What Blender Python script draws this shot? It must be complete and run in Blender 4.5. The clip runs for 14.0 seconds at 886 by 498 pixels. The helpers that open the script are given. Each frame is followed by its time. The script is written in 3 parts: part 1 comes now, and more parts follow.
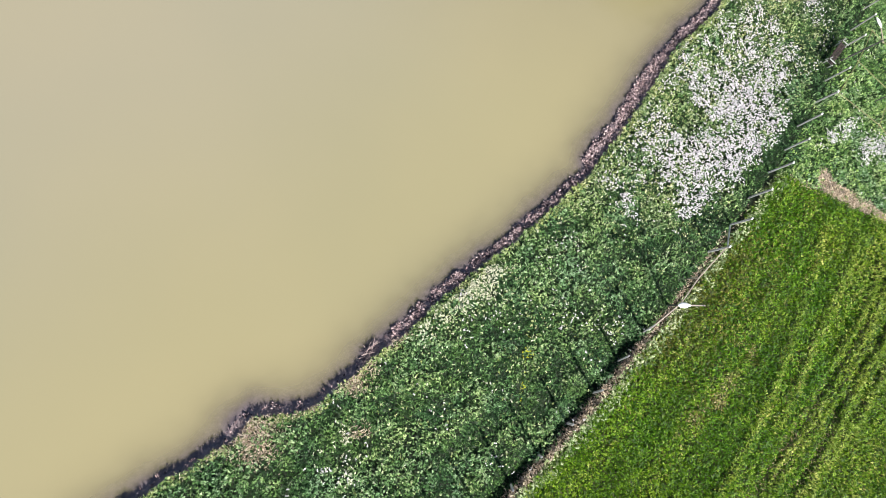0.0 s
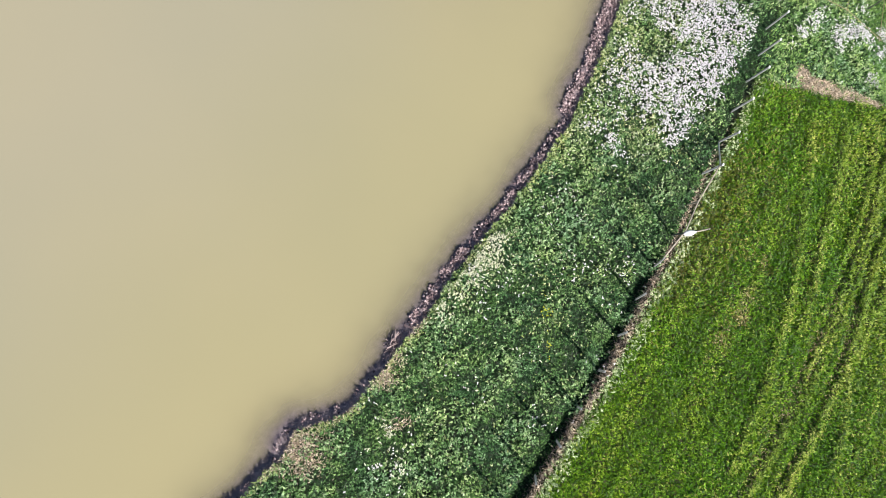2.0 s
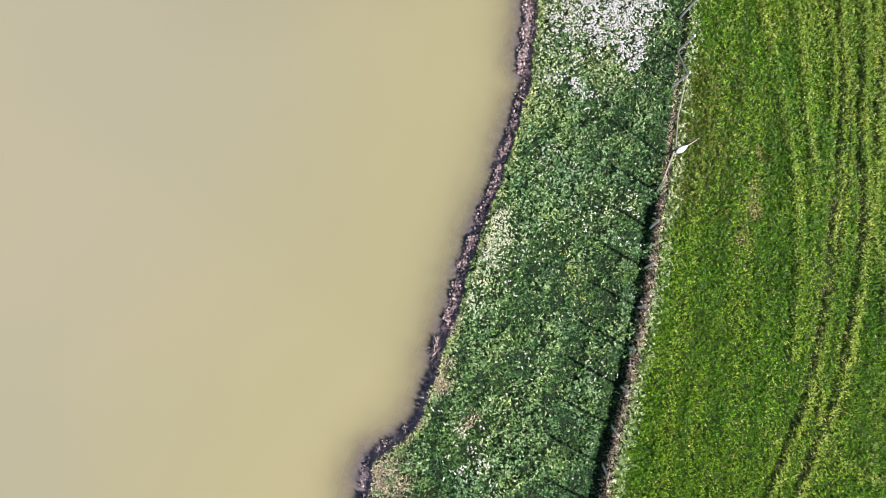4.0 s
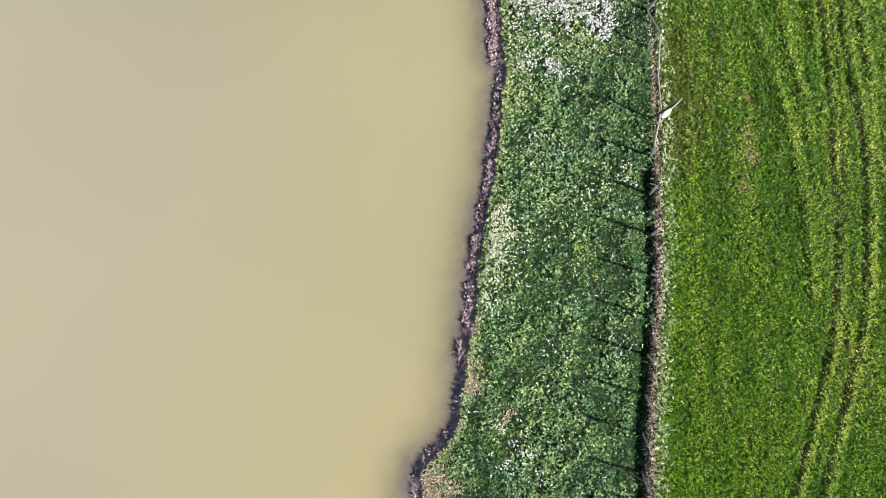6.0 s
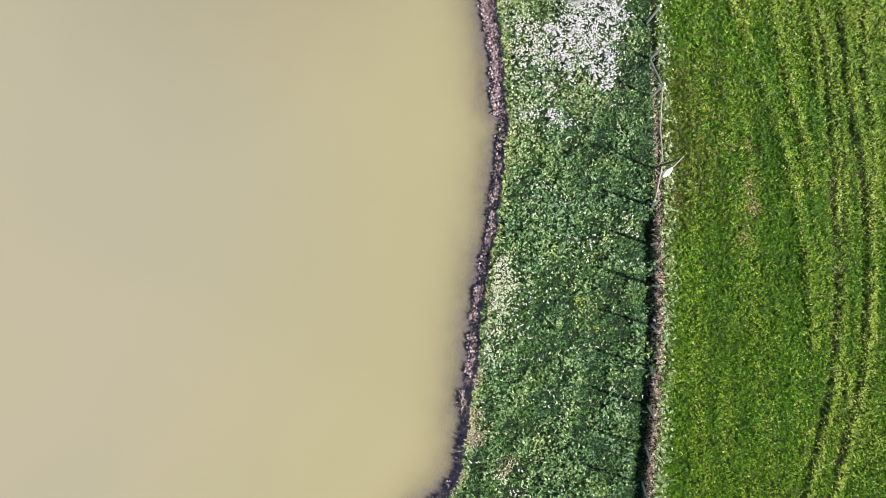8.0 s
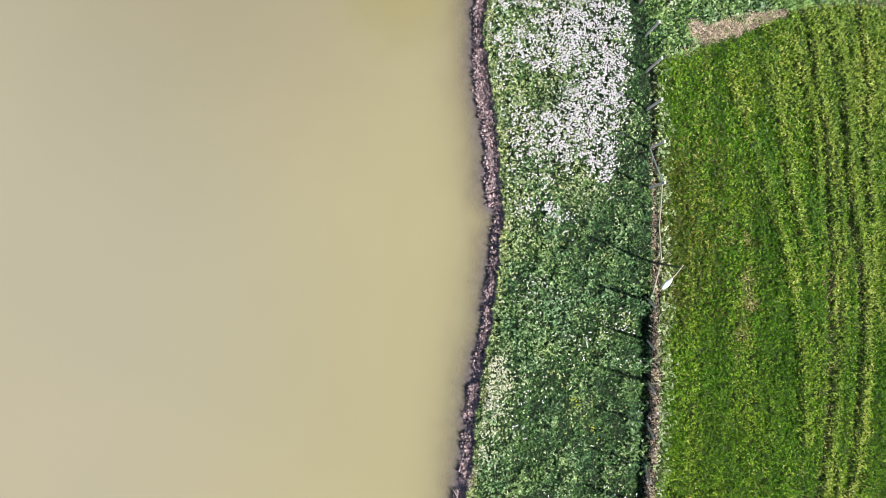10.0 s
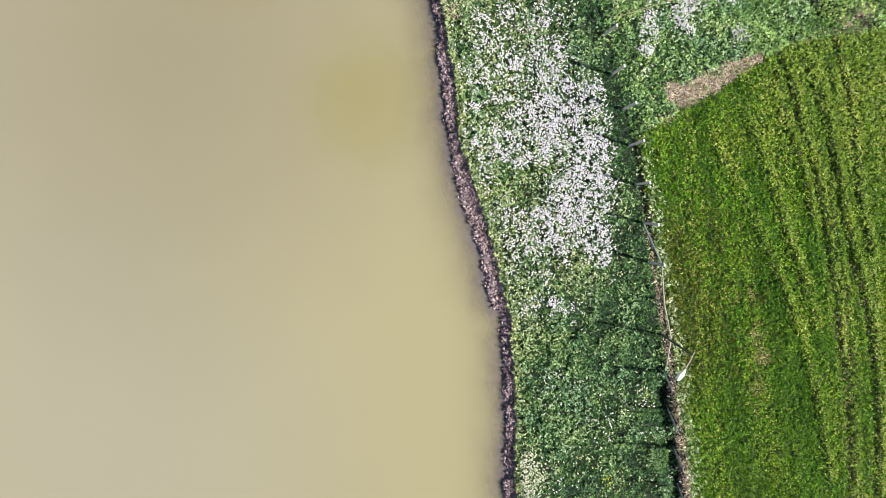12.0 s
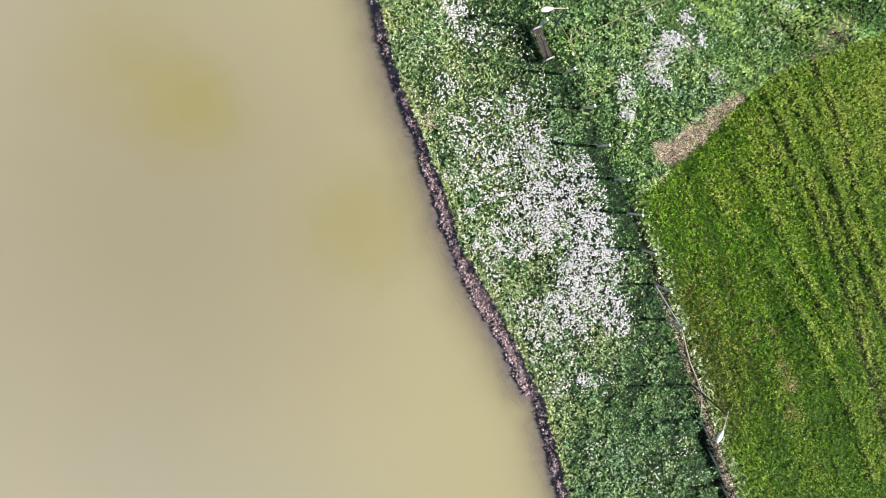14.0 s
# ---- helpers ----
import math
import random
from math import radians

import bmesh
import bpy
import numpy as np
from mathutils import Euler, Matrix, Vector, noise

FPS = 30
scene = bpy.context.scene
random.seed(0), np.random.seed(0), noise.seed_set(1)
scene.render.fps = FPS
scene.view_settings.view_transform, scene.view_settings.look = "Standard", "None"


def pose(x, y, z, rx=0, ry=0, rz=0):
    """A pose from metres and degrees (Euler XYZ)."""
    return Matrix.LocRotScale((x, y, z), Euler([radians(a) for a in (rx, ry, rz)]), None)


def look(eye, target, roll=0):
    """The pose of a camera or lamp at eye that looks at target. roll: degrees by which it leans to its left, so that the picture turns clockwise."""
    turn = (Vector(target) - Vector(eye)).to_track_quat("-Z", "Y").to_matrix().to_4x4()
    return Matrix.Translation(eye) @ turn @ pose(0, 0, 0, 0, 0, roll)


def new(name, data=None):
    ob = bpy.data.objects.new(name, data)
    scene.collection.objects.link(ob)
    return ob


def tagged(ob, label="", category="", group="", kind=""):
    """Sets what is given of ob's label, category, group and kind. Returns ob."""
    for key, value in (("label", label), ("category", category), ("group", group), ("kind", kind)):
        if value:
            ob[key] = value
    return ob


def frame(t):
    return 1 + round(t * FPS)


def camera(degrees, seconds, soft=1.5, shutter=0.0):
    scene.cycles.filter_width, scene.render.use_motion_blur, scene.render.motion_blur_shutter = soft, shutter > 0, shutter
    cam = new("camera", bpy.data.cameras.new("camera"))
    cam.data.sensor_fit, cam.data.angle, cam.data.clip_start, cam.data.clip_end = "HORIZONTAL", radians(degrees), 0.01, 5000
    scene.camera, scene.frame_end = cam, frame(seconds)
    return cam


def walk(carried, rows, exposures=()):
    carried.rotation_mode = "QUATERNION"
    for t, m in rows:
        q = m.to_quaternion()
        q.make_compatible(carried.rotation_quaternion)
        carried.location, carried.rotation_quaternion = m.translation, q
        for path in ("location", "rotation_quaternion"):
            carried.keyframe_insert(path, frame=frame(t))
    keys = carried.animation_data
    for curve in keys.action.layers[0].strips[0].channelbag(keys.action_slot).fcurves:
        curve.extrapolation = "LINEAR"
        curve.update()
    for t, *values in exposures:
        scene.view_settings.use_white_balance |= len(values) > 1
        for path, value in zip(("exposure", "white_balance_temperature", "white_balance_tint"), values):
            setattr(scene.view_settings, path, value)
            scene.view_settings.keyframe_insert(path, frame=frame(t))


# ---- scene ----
cam = camera(70.00, 14.0, soft=0.35)
PATH = [
    (0, pose(0.592, -0.719, 27.268, 8.434, -9.505, 21.562)),
    (0.5, pose(0.638, -0.629, 27.295, 7.576, -9.271, 21.352)),
    (1, pose(0.541, -0.519, 27.299, 7.154, -9.021, 18.973)),
    (1.5, pose(0.371, -0.416, 27.301, 7.126, -8.668, 14.612)),
    (2, pose(0.279, -0.204, 27.330, 7.226, -7.994, 9.248)),
    (2.5, pose(0.117, -0.114, 27.355, 7.512, -7.366, 3.953)),
    (3, pose(0.000, 0.000, 27.345, 7.774, -6.742, -0.918)),
    (3.5, pose(-0.091, 0.130, 27.385, 7.942, -6.201, -4.929)),
    (4.2, pose(-0.400, 0.493, 27.371, 7.931, -5.607, -11.747)),
    (6.3, pose(0.723, 1.777, 27.989, 6.177, -2.408, -20.318)),
    (6.5, pose(0.797, 1.967, 28.032, 6.100, -2.360, -20.275)),
    (7, pose(1.032, 2.700, 28.126, 5.538, -2.318, -20.409)),
    (7.5, pose(1.369, 3.500, 28.225, 5.101, -2.249, -20.384)),
    (8.2, pose(1.774, 4.682, 28.578, 4.820, -2.204, -20.145)),
    (10.3, pose(3.797, 11.163, 28.138, 0.892, -3.713, -20.462)),
    (11, pose(4.870, 13.676, 28.260, -0.865, -3.553, -23.463)),
    (11.5, pose(5.698, 15.571, 28.244, -2.249, -3.632, -26.856)),
    (12, pose(6.627, 17.520, 28.117, -3.860, -3.908, -30.385)),
    (12.5, pose(7.619, 19.289, 28.011, -5.264, -4.083, -32.781)),
    (13, pose(8.436, 20.854, 27.877, -6.193, -4.500, -35.120)),
    (13.5, pose(9.298, 22.303, 27.693, -7.008, -4.976, -37.963)),
    (14, pose(10.328, 23.637, 27.519, -7.767, -5.371, -42.158)),
]
walk(cam, PATH, [(0.0, 0.9), (14.0, 0.9)])

# ---- world and sun ----
SUN_AZ = math.atan2(0.695, -0.719)      # compass angle from +y towards +x
SUN_EL = radians(42)
world = bpy.data.worlds.new("sky")
scene.world = world
world.use_nodes = True
sky = world.node_tree.nodes.new("ShaderNodeTexSky")
sky.sky_type, sky.sun_disc = "NISHITA", False
sky.sun_elevation, sky.sun_rotation = SUN_EL, SUN_AZ
background = world.node_tree.nodes["Background"]
background.inputs["Strength"].default_value = 0.05
world.node_tree.links.new(sky.outputs[0], background.inputs["Color"])
sun = new("sun", bpy.data.lights.new("sun", "SUN"))
sun.data.energy, sun.data.angle, sun.data.color = 5.0, radians(0.6), (1.0, 0.965, 0.89)
sun.matrix_world = look((0, 0, 0), (-0.695 * math.cos(SUN_EL), 0.719 * math.cos(SUN_EL), -math.sin(SUN_EL)))


# ---- materials ----
def shader(name):
    mat = bpy.data.materials.new(name)
    mat.use_nodes = True
    return mat, mat.node_tree.nodes, mat.node_tree.links, mat.node_tree.nodes["Principled BSDF"]


def ramp(nodes, stops):
    r = nodes.new("ShaderNodeValToRGB")
    el = r.color_ramp.elements
    while len(el) < len(stops):
        el.new(0.5)
    for e, (pos, col) in zip(el, stops):
        e.position, e.color = pos, (*col, 1)
    return r


def noise_tex(nodes, links, scale, detail=4.0, rough=0.6, where="Object"):
    co = nodes.new("ShaderNodeTexCoord")
    n = nodes.new("ShaderNodeTexNoise")
    n.inputs["Scale"].default_value, n.inputs["Detail"].default_value, n.inputs["Roughness"].default_value = scale, detail, rough
    links.new(co.outputs[where], n.inputs["Vector"])
    return n


def mixed(nodes, links, kind, fac, a, b):
    m = nodes.new("ShaderNodeMix")
    m.data_type, m.blend_type = "RGBA", kind
    for sock, value in ((m.inputs["Factor"], fac), (m.inputs[6], a), (m.inputs[7], b)):
        if hasattr(value, "is_output"):
            links.new(value, sock)
        elif isinstance(value, tuple):
            sock.default_value = (*value, 1)
        else:
            sock.default_value = value
    return m.outputs[2]


def mottled(name, stops, scale, fine, rough=0.9, bump=0.3, metal=0.0):
    """A surface with broad stains and fine grain."""
    mat, nodes, links, bsdf = shader(name)
    broad, grain = noise_tex(nodes, links, scale), noise_tex(nodes, links, fine, 3.0)
    r = ramp(nodes, stops)
    add = nodes.new("ShaderNodeMath")
    add.operation = "MULTIPLY_ADD"
    links.new(grain.outputs["Fac"], add.inputs[0])
    add.inputs[1].default_value = 0.7
    sub = nodes.new("ShaderNodeMath")
    sub.operation = "SUBTRACT"
    links.new(broad.outputs["Fac"], sub.inputs[0])
    sub.inputs[1].default_value = 0.35
    links.new(sub.outputs[0], add.inputs[2])
    links.new(add.outputs[0], r.inputs["Fac"])
    links.new(r.outputs["Color"], bsdf.inputs["Base Color"])
    bsdf.inputs["Roughness"].default_value, bsdf.inputs["Metallic"].default_value = rough, metal
    b = nodes.new("ShaderNodeBump")
    b.inputs["Strength"].default_value, b.inputs["Distance"].default_value = bump, 0.02
    links.new(grain.outputs["Fac"], b.inputs["Height"])
    links.new(b.outputs["Normal"], bsdf.inputs["Normal"])
    return mat


def leafy(name, stops, tint_a, tint_b, patch, translucent=0.04, rough=0.45, toned=0.0):
    """Leaves: each one its own shade, each plant its own tone, with broad drifts of two tints over the ground."""
    mat, nodes, links, bsdf = shader(name)
    geo = nodes.new("ShaderNodeNewGeometry")
    r = ramp(nodes, stops)
    fac = geo.outputs["Random Per Island"]
    if toned:
        plant = nodes.new("ShaderNodeAttribute")
        plant.attribute_name = "tone"
        blend = nodes.new("ShaderNodeMix")
        blend.inputs[0].default_value = toned
        links.new(fac, blend.inputs[2])
        links.new(plant.outputs["Fac"], blend.inputs[3])
        fac = blend.outputs[0]
    links.new(fac, r.inputs["Fac"])
    drift = noise_tex(nodes, links, patch, 5.0, 0.65)
    pick = ramp(nodes, [(0.4, tint_a), (0.62, tint_b)])
    links.new(drift.outputs["Fac"], pick.inputs["Fac"])
    colour = mixed(nodes, links, "MULTIPLY", 1.0, r.outputs["Color"], pick.outputs["Color"])
    links.new(colour, bsdf.inputs["Base Color"])
    bsdf.inputs["Roughness"].default_value = rough
    bsdf.inputs["Specular IOR Level"].default_value = 0.2
    tr = nodes.new("ShaderNodeBsdfTranslucent")
    links.new(colour, tr.inputs["Color"])
    mix = nodes.new("ShaderNodeMixShader")
    mix.inputs["Fac"].default_value = translucent
    links.new(bsdf.outputs[0], mix.inputs[1])
    links.new(tr.outputs[0], mix.inputs[2])
    links.new(mix.outputs[0], nodes["Material Output"].inputs["Surface"])
    return mat


# bank soil is near black so that grass gaps read as shaded
M_SHADESOIL = mottled("shade_dark_soil", [(0.2, (0.006, 0.012, 0.005)), (0.8, (0.024, 0.034, 0.013))], 0.8, 30, 0.95, 1.0)
M_FIELD = mottled("field_soil", [(0.2, (0.018, 0.024, 0.006)), (0.8, (0.085, 0.078, 0.03))], 0.6, 16)
M_WETMUD = mottled("wet_bank_mud", [(0.15, (0.075, 0.058, 0.07)), (0.85, (0.2, 0.16, 0.185))], 3.0, 22, 0.45, 0.6)
M_MUD = mottled("bank_mud", [(0.15, (0.1, 0.076, 0.083)), (0.85, (0.36, 0.285, 0.305))], 3.0, 22, 0.8, 0.6)
M_CLOD = leafy("mud_clod", [(0.0, (0.07, 0.052, 0.057)), (0.5, (0.32, 0.245, 0.255)), (1.0, (0.6, 0.48, 0.485))], (0.8, 0.78, 0.8), (1.15, 1.12, 1.12), 1.2, 0.0, 0.85)
# ramp's pale end paints sun glints on leaves, its dark end shade between them
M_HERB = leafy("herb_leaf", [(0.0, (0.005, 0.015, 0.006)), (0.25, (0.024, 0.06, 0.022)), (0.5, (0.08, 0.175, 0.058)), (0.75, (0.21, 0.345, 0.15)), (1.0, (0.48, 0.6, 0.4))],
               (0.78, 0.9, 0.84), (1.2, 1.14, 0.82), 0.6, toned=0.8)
M_PALEHERB = leafy("pale_herb_leaf", [(0.0, (0.05, 0.08, 0.02)), (0.4, (0.25, 0.33, 0.12)), (0.75, (0.52, 0.58, 0.34)), (1.0, (0.72, 0.75, 0.62))],
                   (0.8, 0.88, 0.85), (1.15, 1.08, 0.9), 0.7, toned=0.82)
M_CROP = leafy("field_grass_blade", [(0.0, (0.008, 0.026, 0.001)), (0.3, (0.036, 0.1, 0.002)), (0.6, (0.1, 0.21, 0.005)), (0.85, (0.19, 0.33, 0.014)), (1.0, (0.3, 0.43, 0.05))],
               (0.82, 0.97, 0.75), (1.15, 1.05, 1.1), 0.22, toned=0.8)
M_OLIVE = leafy("dry_field_grass_blade", [(0.0, (0.012, 0.018, 0.002)), (0.4, (0.075, 0.095, 0.008)), (0.8, (0.22, 0.23, 0.045)), (1.0, (0.42, 0.39, 0.15))],
                (0.85, 0.95, 0.8), (1.15, 1.05, 1.0), 0.5, toned=0.82)
M_PALE = leafy("track_grass_blade", [(0.0, (0.04, 0.08, 0.005)), (0.5, (0.19, 0.29, 0.025)), (1.0, (0.42, 0.48, 0.12))],
               (0.8, 0.9, 0.7), (1.2, 1.08, 1.1), 0.5, toned=0.82)
M_LUSH = leafy("lush_grass_blade", [(0.0, (0.02, 0.05, 0.012)), (0.3, (0.09, 0.19, 0.04)), (0.65, (0.26, 0.44, 0.12)), (1.0, (0.55, 0.68, 0.32))],
               (0.8, 0.92, 0.9), (1.25, 1.15, 0.9), 0.5, toned=0.82)
M_STRAW = leafy("dry_straw", [(0.0, (0.12, 0.09, 0.06)), (0.5, (0.42, 0.355, 0.27)), (1.0, (0.78, 0.72, 0.61))],
                (0.72, 0.67, 0.66), (1.2, 1.1, 1.03), 2.6, 0.05, 0.8)
M_RUTSTRAW = leafy("brown_dead_grass", [(0.0, (0.1, 0.085, 0.04)), (0.5, (0.3, 0.26, 0.13)), (1.0, (0.5, 0.45, 0.26))],
                   (0.8, 0.78, 0.75), (1.12, 1.06, 1.0), 1.2, 0.05, 0.8)
M_VERGE = leafy("verge_leaf", [(0.0, (0.05, 0.08, 0.025)), (0.5, (0.3, 0.38, 0.18)), (1.0, (0.7, 0.74, 0.52))], (0.8, 0.9, 0.8), (1.1, 1.05, 1.0), 0.8, toned=0.82)
M_REED = leafy("dead_stalk", [(0.0, (0.07, 0.051, 0.056)), (0.5, (0.34, 0.255, 0.265)), (1.0, (0.66, 0.54, 0.54))],
               (0.75, 0.72, 0.75), (1.1, 1.0, 1.0), 1.5, 0.1, 0.8, toned=0.75)
M_PETAL = leafy("white_petal", [(0.0, (0.52, 0.5, 0.53)), (1.0, (0.84, 0.82, 0.85))], (0.95, 0.95, 0.95), (1.0, 1.0, 1.0), 1.0, 0.2, 0.7)
M_CREAM = leafy("cream_petal", [(0.0, (0.48, 0.5, 0.34)), (1.0, (0.8, 0.79, 0.68))], (0.92, 0.94, 0.86), (1.0, 1.0, 1.0), 1.0, 0.2, 0.7)
M_YELLOW = leafy("yellow_petal", [(0.0, (0.35, 0.4, 0.02)), (1.0, (0.6, 0.6, 0.03))], (0.9, 0.95, 0.8), (1.0, 1.0, 1.0), 1.0, 0.2, 0.7)
M_STEEL = mottled("weathered_galvanised_steel", [(0.2, (0.3, 0.31, 0.33)), (0.8, (0.62, 0.63, 0.64))], 6, 60, 0.5, 0.1, 0.3)
M_DARKSTEEL = mottled("dark_painted_steel", [(0.2, (0.03, 0.03, 0.033)), (0.8, (0.09, 0.09, 0.095))], 8, 70, 0.5, 0.1)
M_WHITE = mottled("white_enamel", [(0.2, (0.7, 0.71, 0.74)), (0.8, (0.84, 0.84, 0.85))], 5, 50, 0.35, 0.05)
M_PIPE = mottled("yellowed_pipe", [(0.2, (0.15, 0.13, 0.06)), (0.8, (0.3, 0.26, 0.13))], 4, 50, 0.6, 0.1)
M_PLANK = mottled("dark_stained_wood", [(0.2, (0.025, 0.017, 0.018)), (0.8, (0.085, 0.055, 0.055))], 5, 60, 0.65, 0.2)
M_TIMBER = mottled("grey_timber", [(0.2, (0.2, 0.17, 0.14)), (0.8, (0.5, 0.44, 0.37))], 4, 50, 0.8, 0.3)
M_SNAG = mottled("waterlogged_wood", [(0.2, (0.16, 0.11, 0.11)), (0.8, (0.5, 0.39, 0.38))], 5, 60, 0.8, 0.3)
M_GLASS = mottled("solar_glass", [(0.2, (0.02, 0.025, 0.05)), (0.8, (0.05, 0.06, 0.1))], 8, 40, 0.15, 0.0)


def murky_water():
    mat, nodes, links, bsdf = shader("murky_water")
    broad = noise_tex(nodes, links, 0.05, 3.0, 0.5)
    r = ramp(nodes, [(0.35, (0.95, 0.96, 0.97)), (0.65, (1.04, 1.02, 1.0))])
    links.new(broad.outputs["Fac"], r.inputs["Fac"])
    inshore = nodes.new("ShaderNodeAttribute")
    inshore.attribute_name = "inshore"
    # greyer far from the shore, yellower close to it
    near = mixed(nodes, links, "MIX", inshore.outputs["Fac"], (0.257, 0.237, 0.173), (0.27, 0.243, 0.143))
    colour = mixed(nodes, links, "MULTIPLY", 1.0, near, r.outputs["Color"])
    co = nodes.new("ShaderNodeTexCoord")
    wobble = noise_tex(nodes, links, 0.5, 3.0)
    for x, y, radius, amount, shade in ((2.0, 28.5, 18.0, 0.9, (0.2, 0.178, 0.12)), (6.0, 30.6, 3.6, 0.65, (0.2, 0.175, 0.06)), (5.4, 33.6, 4.5, 0.4, (0.2, 0.175, 0.06)), (7.6, 22.4, 4.4, 0.5, (0.2, 0.175, 0.06))):
        d = nodes.new("ShaderNodeVectorMath")
        d.operation = "DISTANCE"
        links.new(co.outputs["Object"], d.inputs[0])
        d.inputs[1].default_value = (x, y, 0)
        far = nodes.new("ShaderNodeMath")
        far.operation = "MULTIPLY_ADD"
        links.new(wobble.outputs["Fac"], far.inputs[0])
        far.inputs[1].default_value = 2.0
        links.new(d.outputs["Value"], far.inputs[2])
        fall = nodes.new("ShaderNodeMapRange")
        fall.interpolation_type = "SMOOTHSTEP"
        fall.inputs["From Min"].default_value, fall.inputs["From Max"].default_value = radius + 1.0, 1.0
        fall.inputs["To Max"].default_value = amount
        links.new(far.outputs[0], fall.inputs["Value"])
        colour = mixed(nodes, links, "MIX", fall.outputs["Result"], colour, shade)
    links.new(colour, bsdf.inputs["Base Color"])
    bsdf.inputs["Roughness"].default_value, bsdf.inputs["IOR"].default_value = 0.2, 1.33
    depth = nodes.new("ShaderNodeAttribute")
    depth.attribute_name = "depth"
    clear = nodes.new("ShaderNodeBsdfTransparent")
    mix = nodes.new("ShaderNodeMixShader")
    links.new(depth.outputs["Fac"], mix.inputs["Fac"])
    links.new(clear.outputs[0], mix.inputs[1])
    links.new(bsdf.outputs[0], mix.inputs[2])
    links.new(mix.outputs[0], nodes["Material Output"].inputs["Surface"])
    return mat


M_WATER = murky_water()

# ---- the lie of the land ----
LIP = np.array([(-30, -46), (-14, -23.5), (-4.0, -8.7), (-2.94, -7.28), (-1.89, -5.98), (-1.54, -5.15), (-1.31, -4.6), (-0.33, -4.05), (0.5, -3.65), (0.85, -3.2),
                (1.75, -1.6), (2.93, 0.5), (4.22, 3.02), (5.48, 5.28), (6.2, 6.45), (7.33, 8.7), (8.48, 10.95), (8.65, 11.7), (8.9, 12.8), (9.55, 15.1),
                (10.16, 17.7), (10.38, 18.87), (11.42, 20.95), (12.32, 23.4), (13.13, 25.5), (13.71, 26.86), (14.7, 28.8), (18, 35), (40, 75)], float)
EDGE = np.array([(-31, -46), (-14.5, -23.3), (-4.4, -8.8), (-3.08, -7.18), (-2.23, -5.81), (-2.34, -5.14), (-1.71, -4.37), (-0.7, -3.85), (0.1, -3.5), (0.67, -2.95),
                 (1.5, -1.4), (1.75, -0.6), (2.4, 0.8), (3.06, 2.08), (4.34, 4.34), (5.67, 6.6), (6.8, 8.8), (7.6, 10.1), (7.98, 10.9), (7.8, 11.65), (8.1, 13.0),
                 (8.65, 14.4), (8.75, 15.6), (9.08, 17.0), (9.76, 18.7), (10.56, 20.7), (11.6, 22.76), (12.15, 23.9), (12.77, 25.9), (14.32, 28.56), (17.6, 35.2), (39.5, 75)], float)
FENCE = np.array([(-20, -70), (7.64, -8.1), (8.28, -6.54), (9.02, -5.06), (9.75, -3.5), (10.5, -1.95), (11.25, -0.25), (11.95, 1.4),
                  (12.6, 3.15), (13.3, 4.8), (13.98, 6.45), (14.55, 8.0), (15.1, 9.6), (15.75, 11.3), (16.3, 13.0), (16.9, 14.65), (17.45, 16.2),
                  (17.85, 17.8), (18.45, 19.5), (18.85, 21.15), (19.3, 23.4), (19.7, 24.9), (20.1, 26.5), (32, 75)], float)
HEAD = np.array([(16.8, 14.9), (19.4, 14.85), (21.0, 15.2), (22.7, 15.3), (24.2, 15.1), (25.8, 14.95), (27.05, 14.5), (28.3, 14.0), (29.7, 13.4), (80, -5)], float)
WATER_Z = -0.26


def away(x, y, line):
    """Distance to a polyline, positive to its right as one goes along it, and how far along (index of the stretch)."""
    best = np.full(x.shape, 1e9)
    side = np.ones(x.shape)
    for (ax, ay), (bx, by) in zip(line[:-1], line[1:]):
        dx, dy = bx - ax, by - ay
        u = np.clip(((x - ax) * dx + (y - ay) * dy) / (dx * dx + dy * dy), 0, 1)
        qx, qy = x - ax - u * dx, y - ay - u * dy
        d = np.hypot(qx, qy)
        near = d < best - 1e-9
        best = np.where(near, d, best)
        side = np.where(near, np.sign(qx * dy - qy * dx), side)
    return best * np.where(side == 0, 1, side)


def hashed(i, j, seed):
    h = (i.astype(np.int64) * 374761393 + j.astype(np.int64) * 668265263 + seed * 974711) & 0x7FFFFFFF
    h = ((h ^ (h >> 13)) * 1274126177) & 0x7FFFFFFF
    return ((h ^ (h >> 16)) & 0xFFFF) / 65535.0


def drift(x, y, size, seed=0, octaves=3):
    """Smooth noise over the plan, 0 to 1."""
    total, weight, amp = 0.0, 0.0, 1.0
    for k in range(octaves):
        u, v = x / size, y / size
        i, j = np.floor(u), np.floor(v)
        fu, fv = u - i, v - j
        fu, fv = fu * fu * (3 - 2 * fu), fv * fv * (3 - 2 * fv)
        a, b = hashed(i, j, seed + k), hashed(i + 1, j, seed + k)
        c, d = hashed(i, j + 1, seed + k), hashed(i + 1, j + 1, seed + k)
        total = total + amp * ((a * (1 - fu) + b * fu) * (1 - fv) + (c * (1 - fu) + d * fu) * fv)
        weight, amp, size = weight + amp, amp * 0.5, size * 0.5
    return total / weight


def step(a, b, v):
    t = np.clip((v - a) / (b - a), 0, 1)
    return t * t * (3 - 2 * t)


def bumps(x, y, spots):
    """Sum of soft round spots (x, y, radius, amount)."""
    out = np.zeros(x.shape)
    for sx, sy, r, a in spots:
        out = out + a * np.exp(-((x - sx) ** 2 + (y - sy) ** 2) / (r * r))
    return out


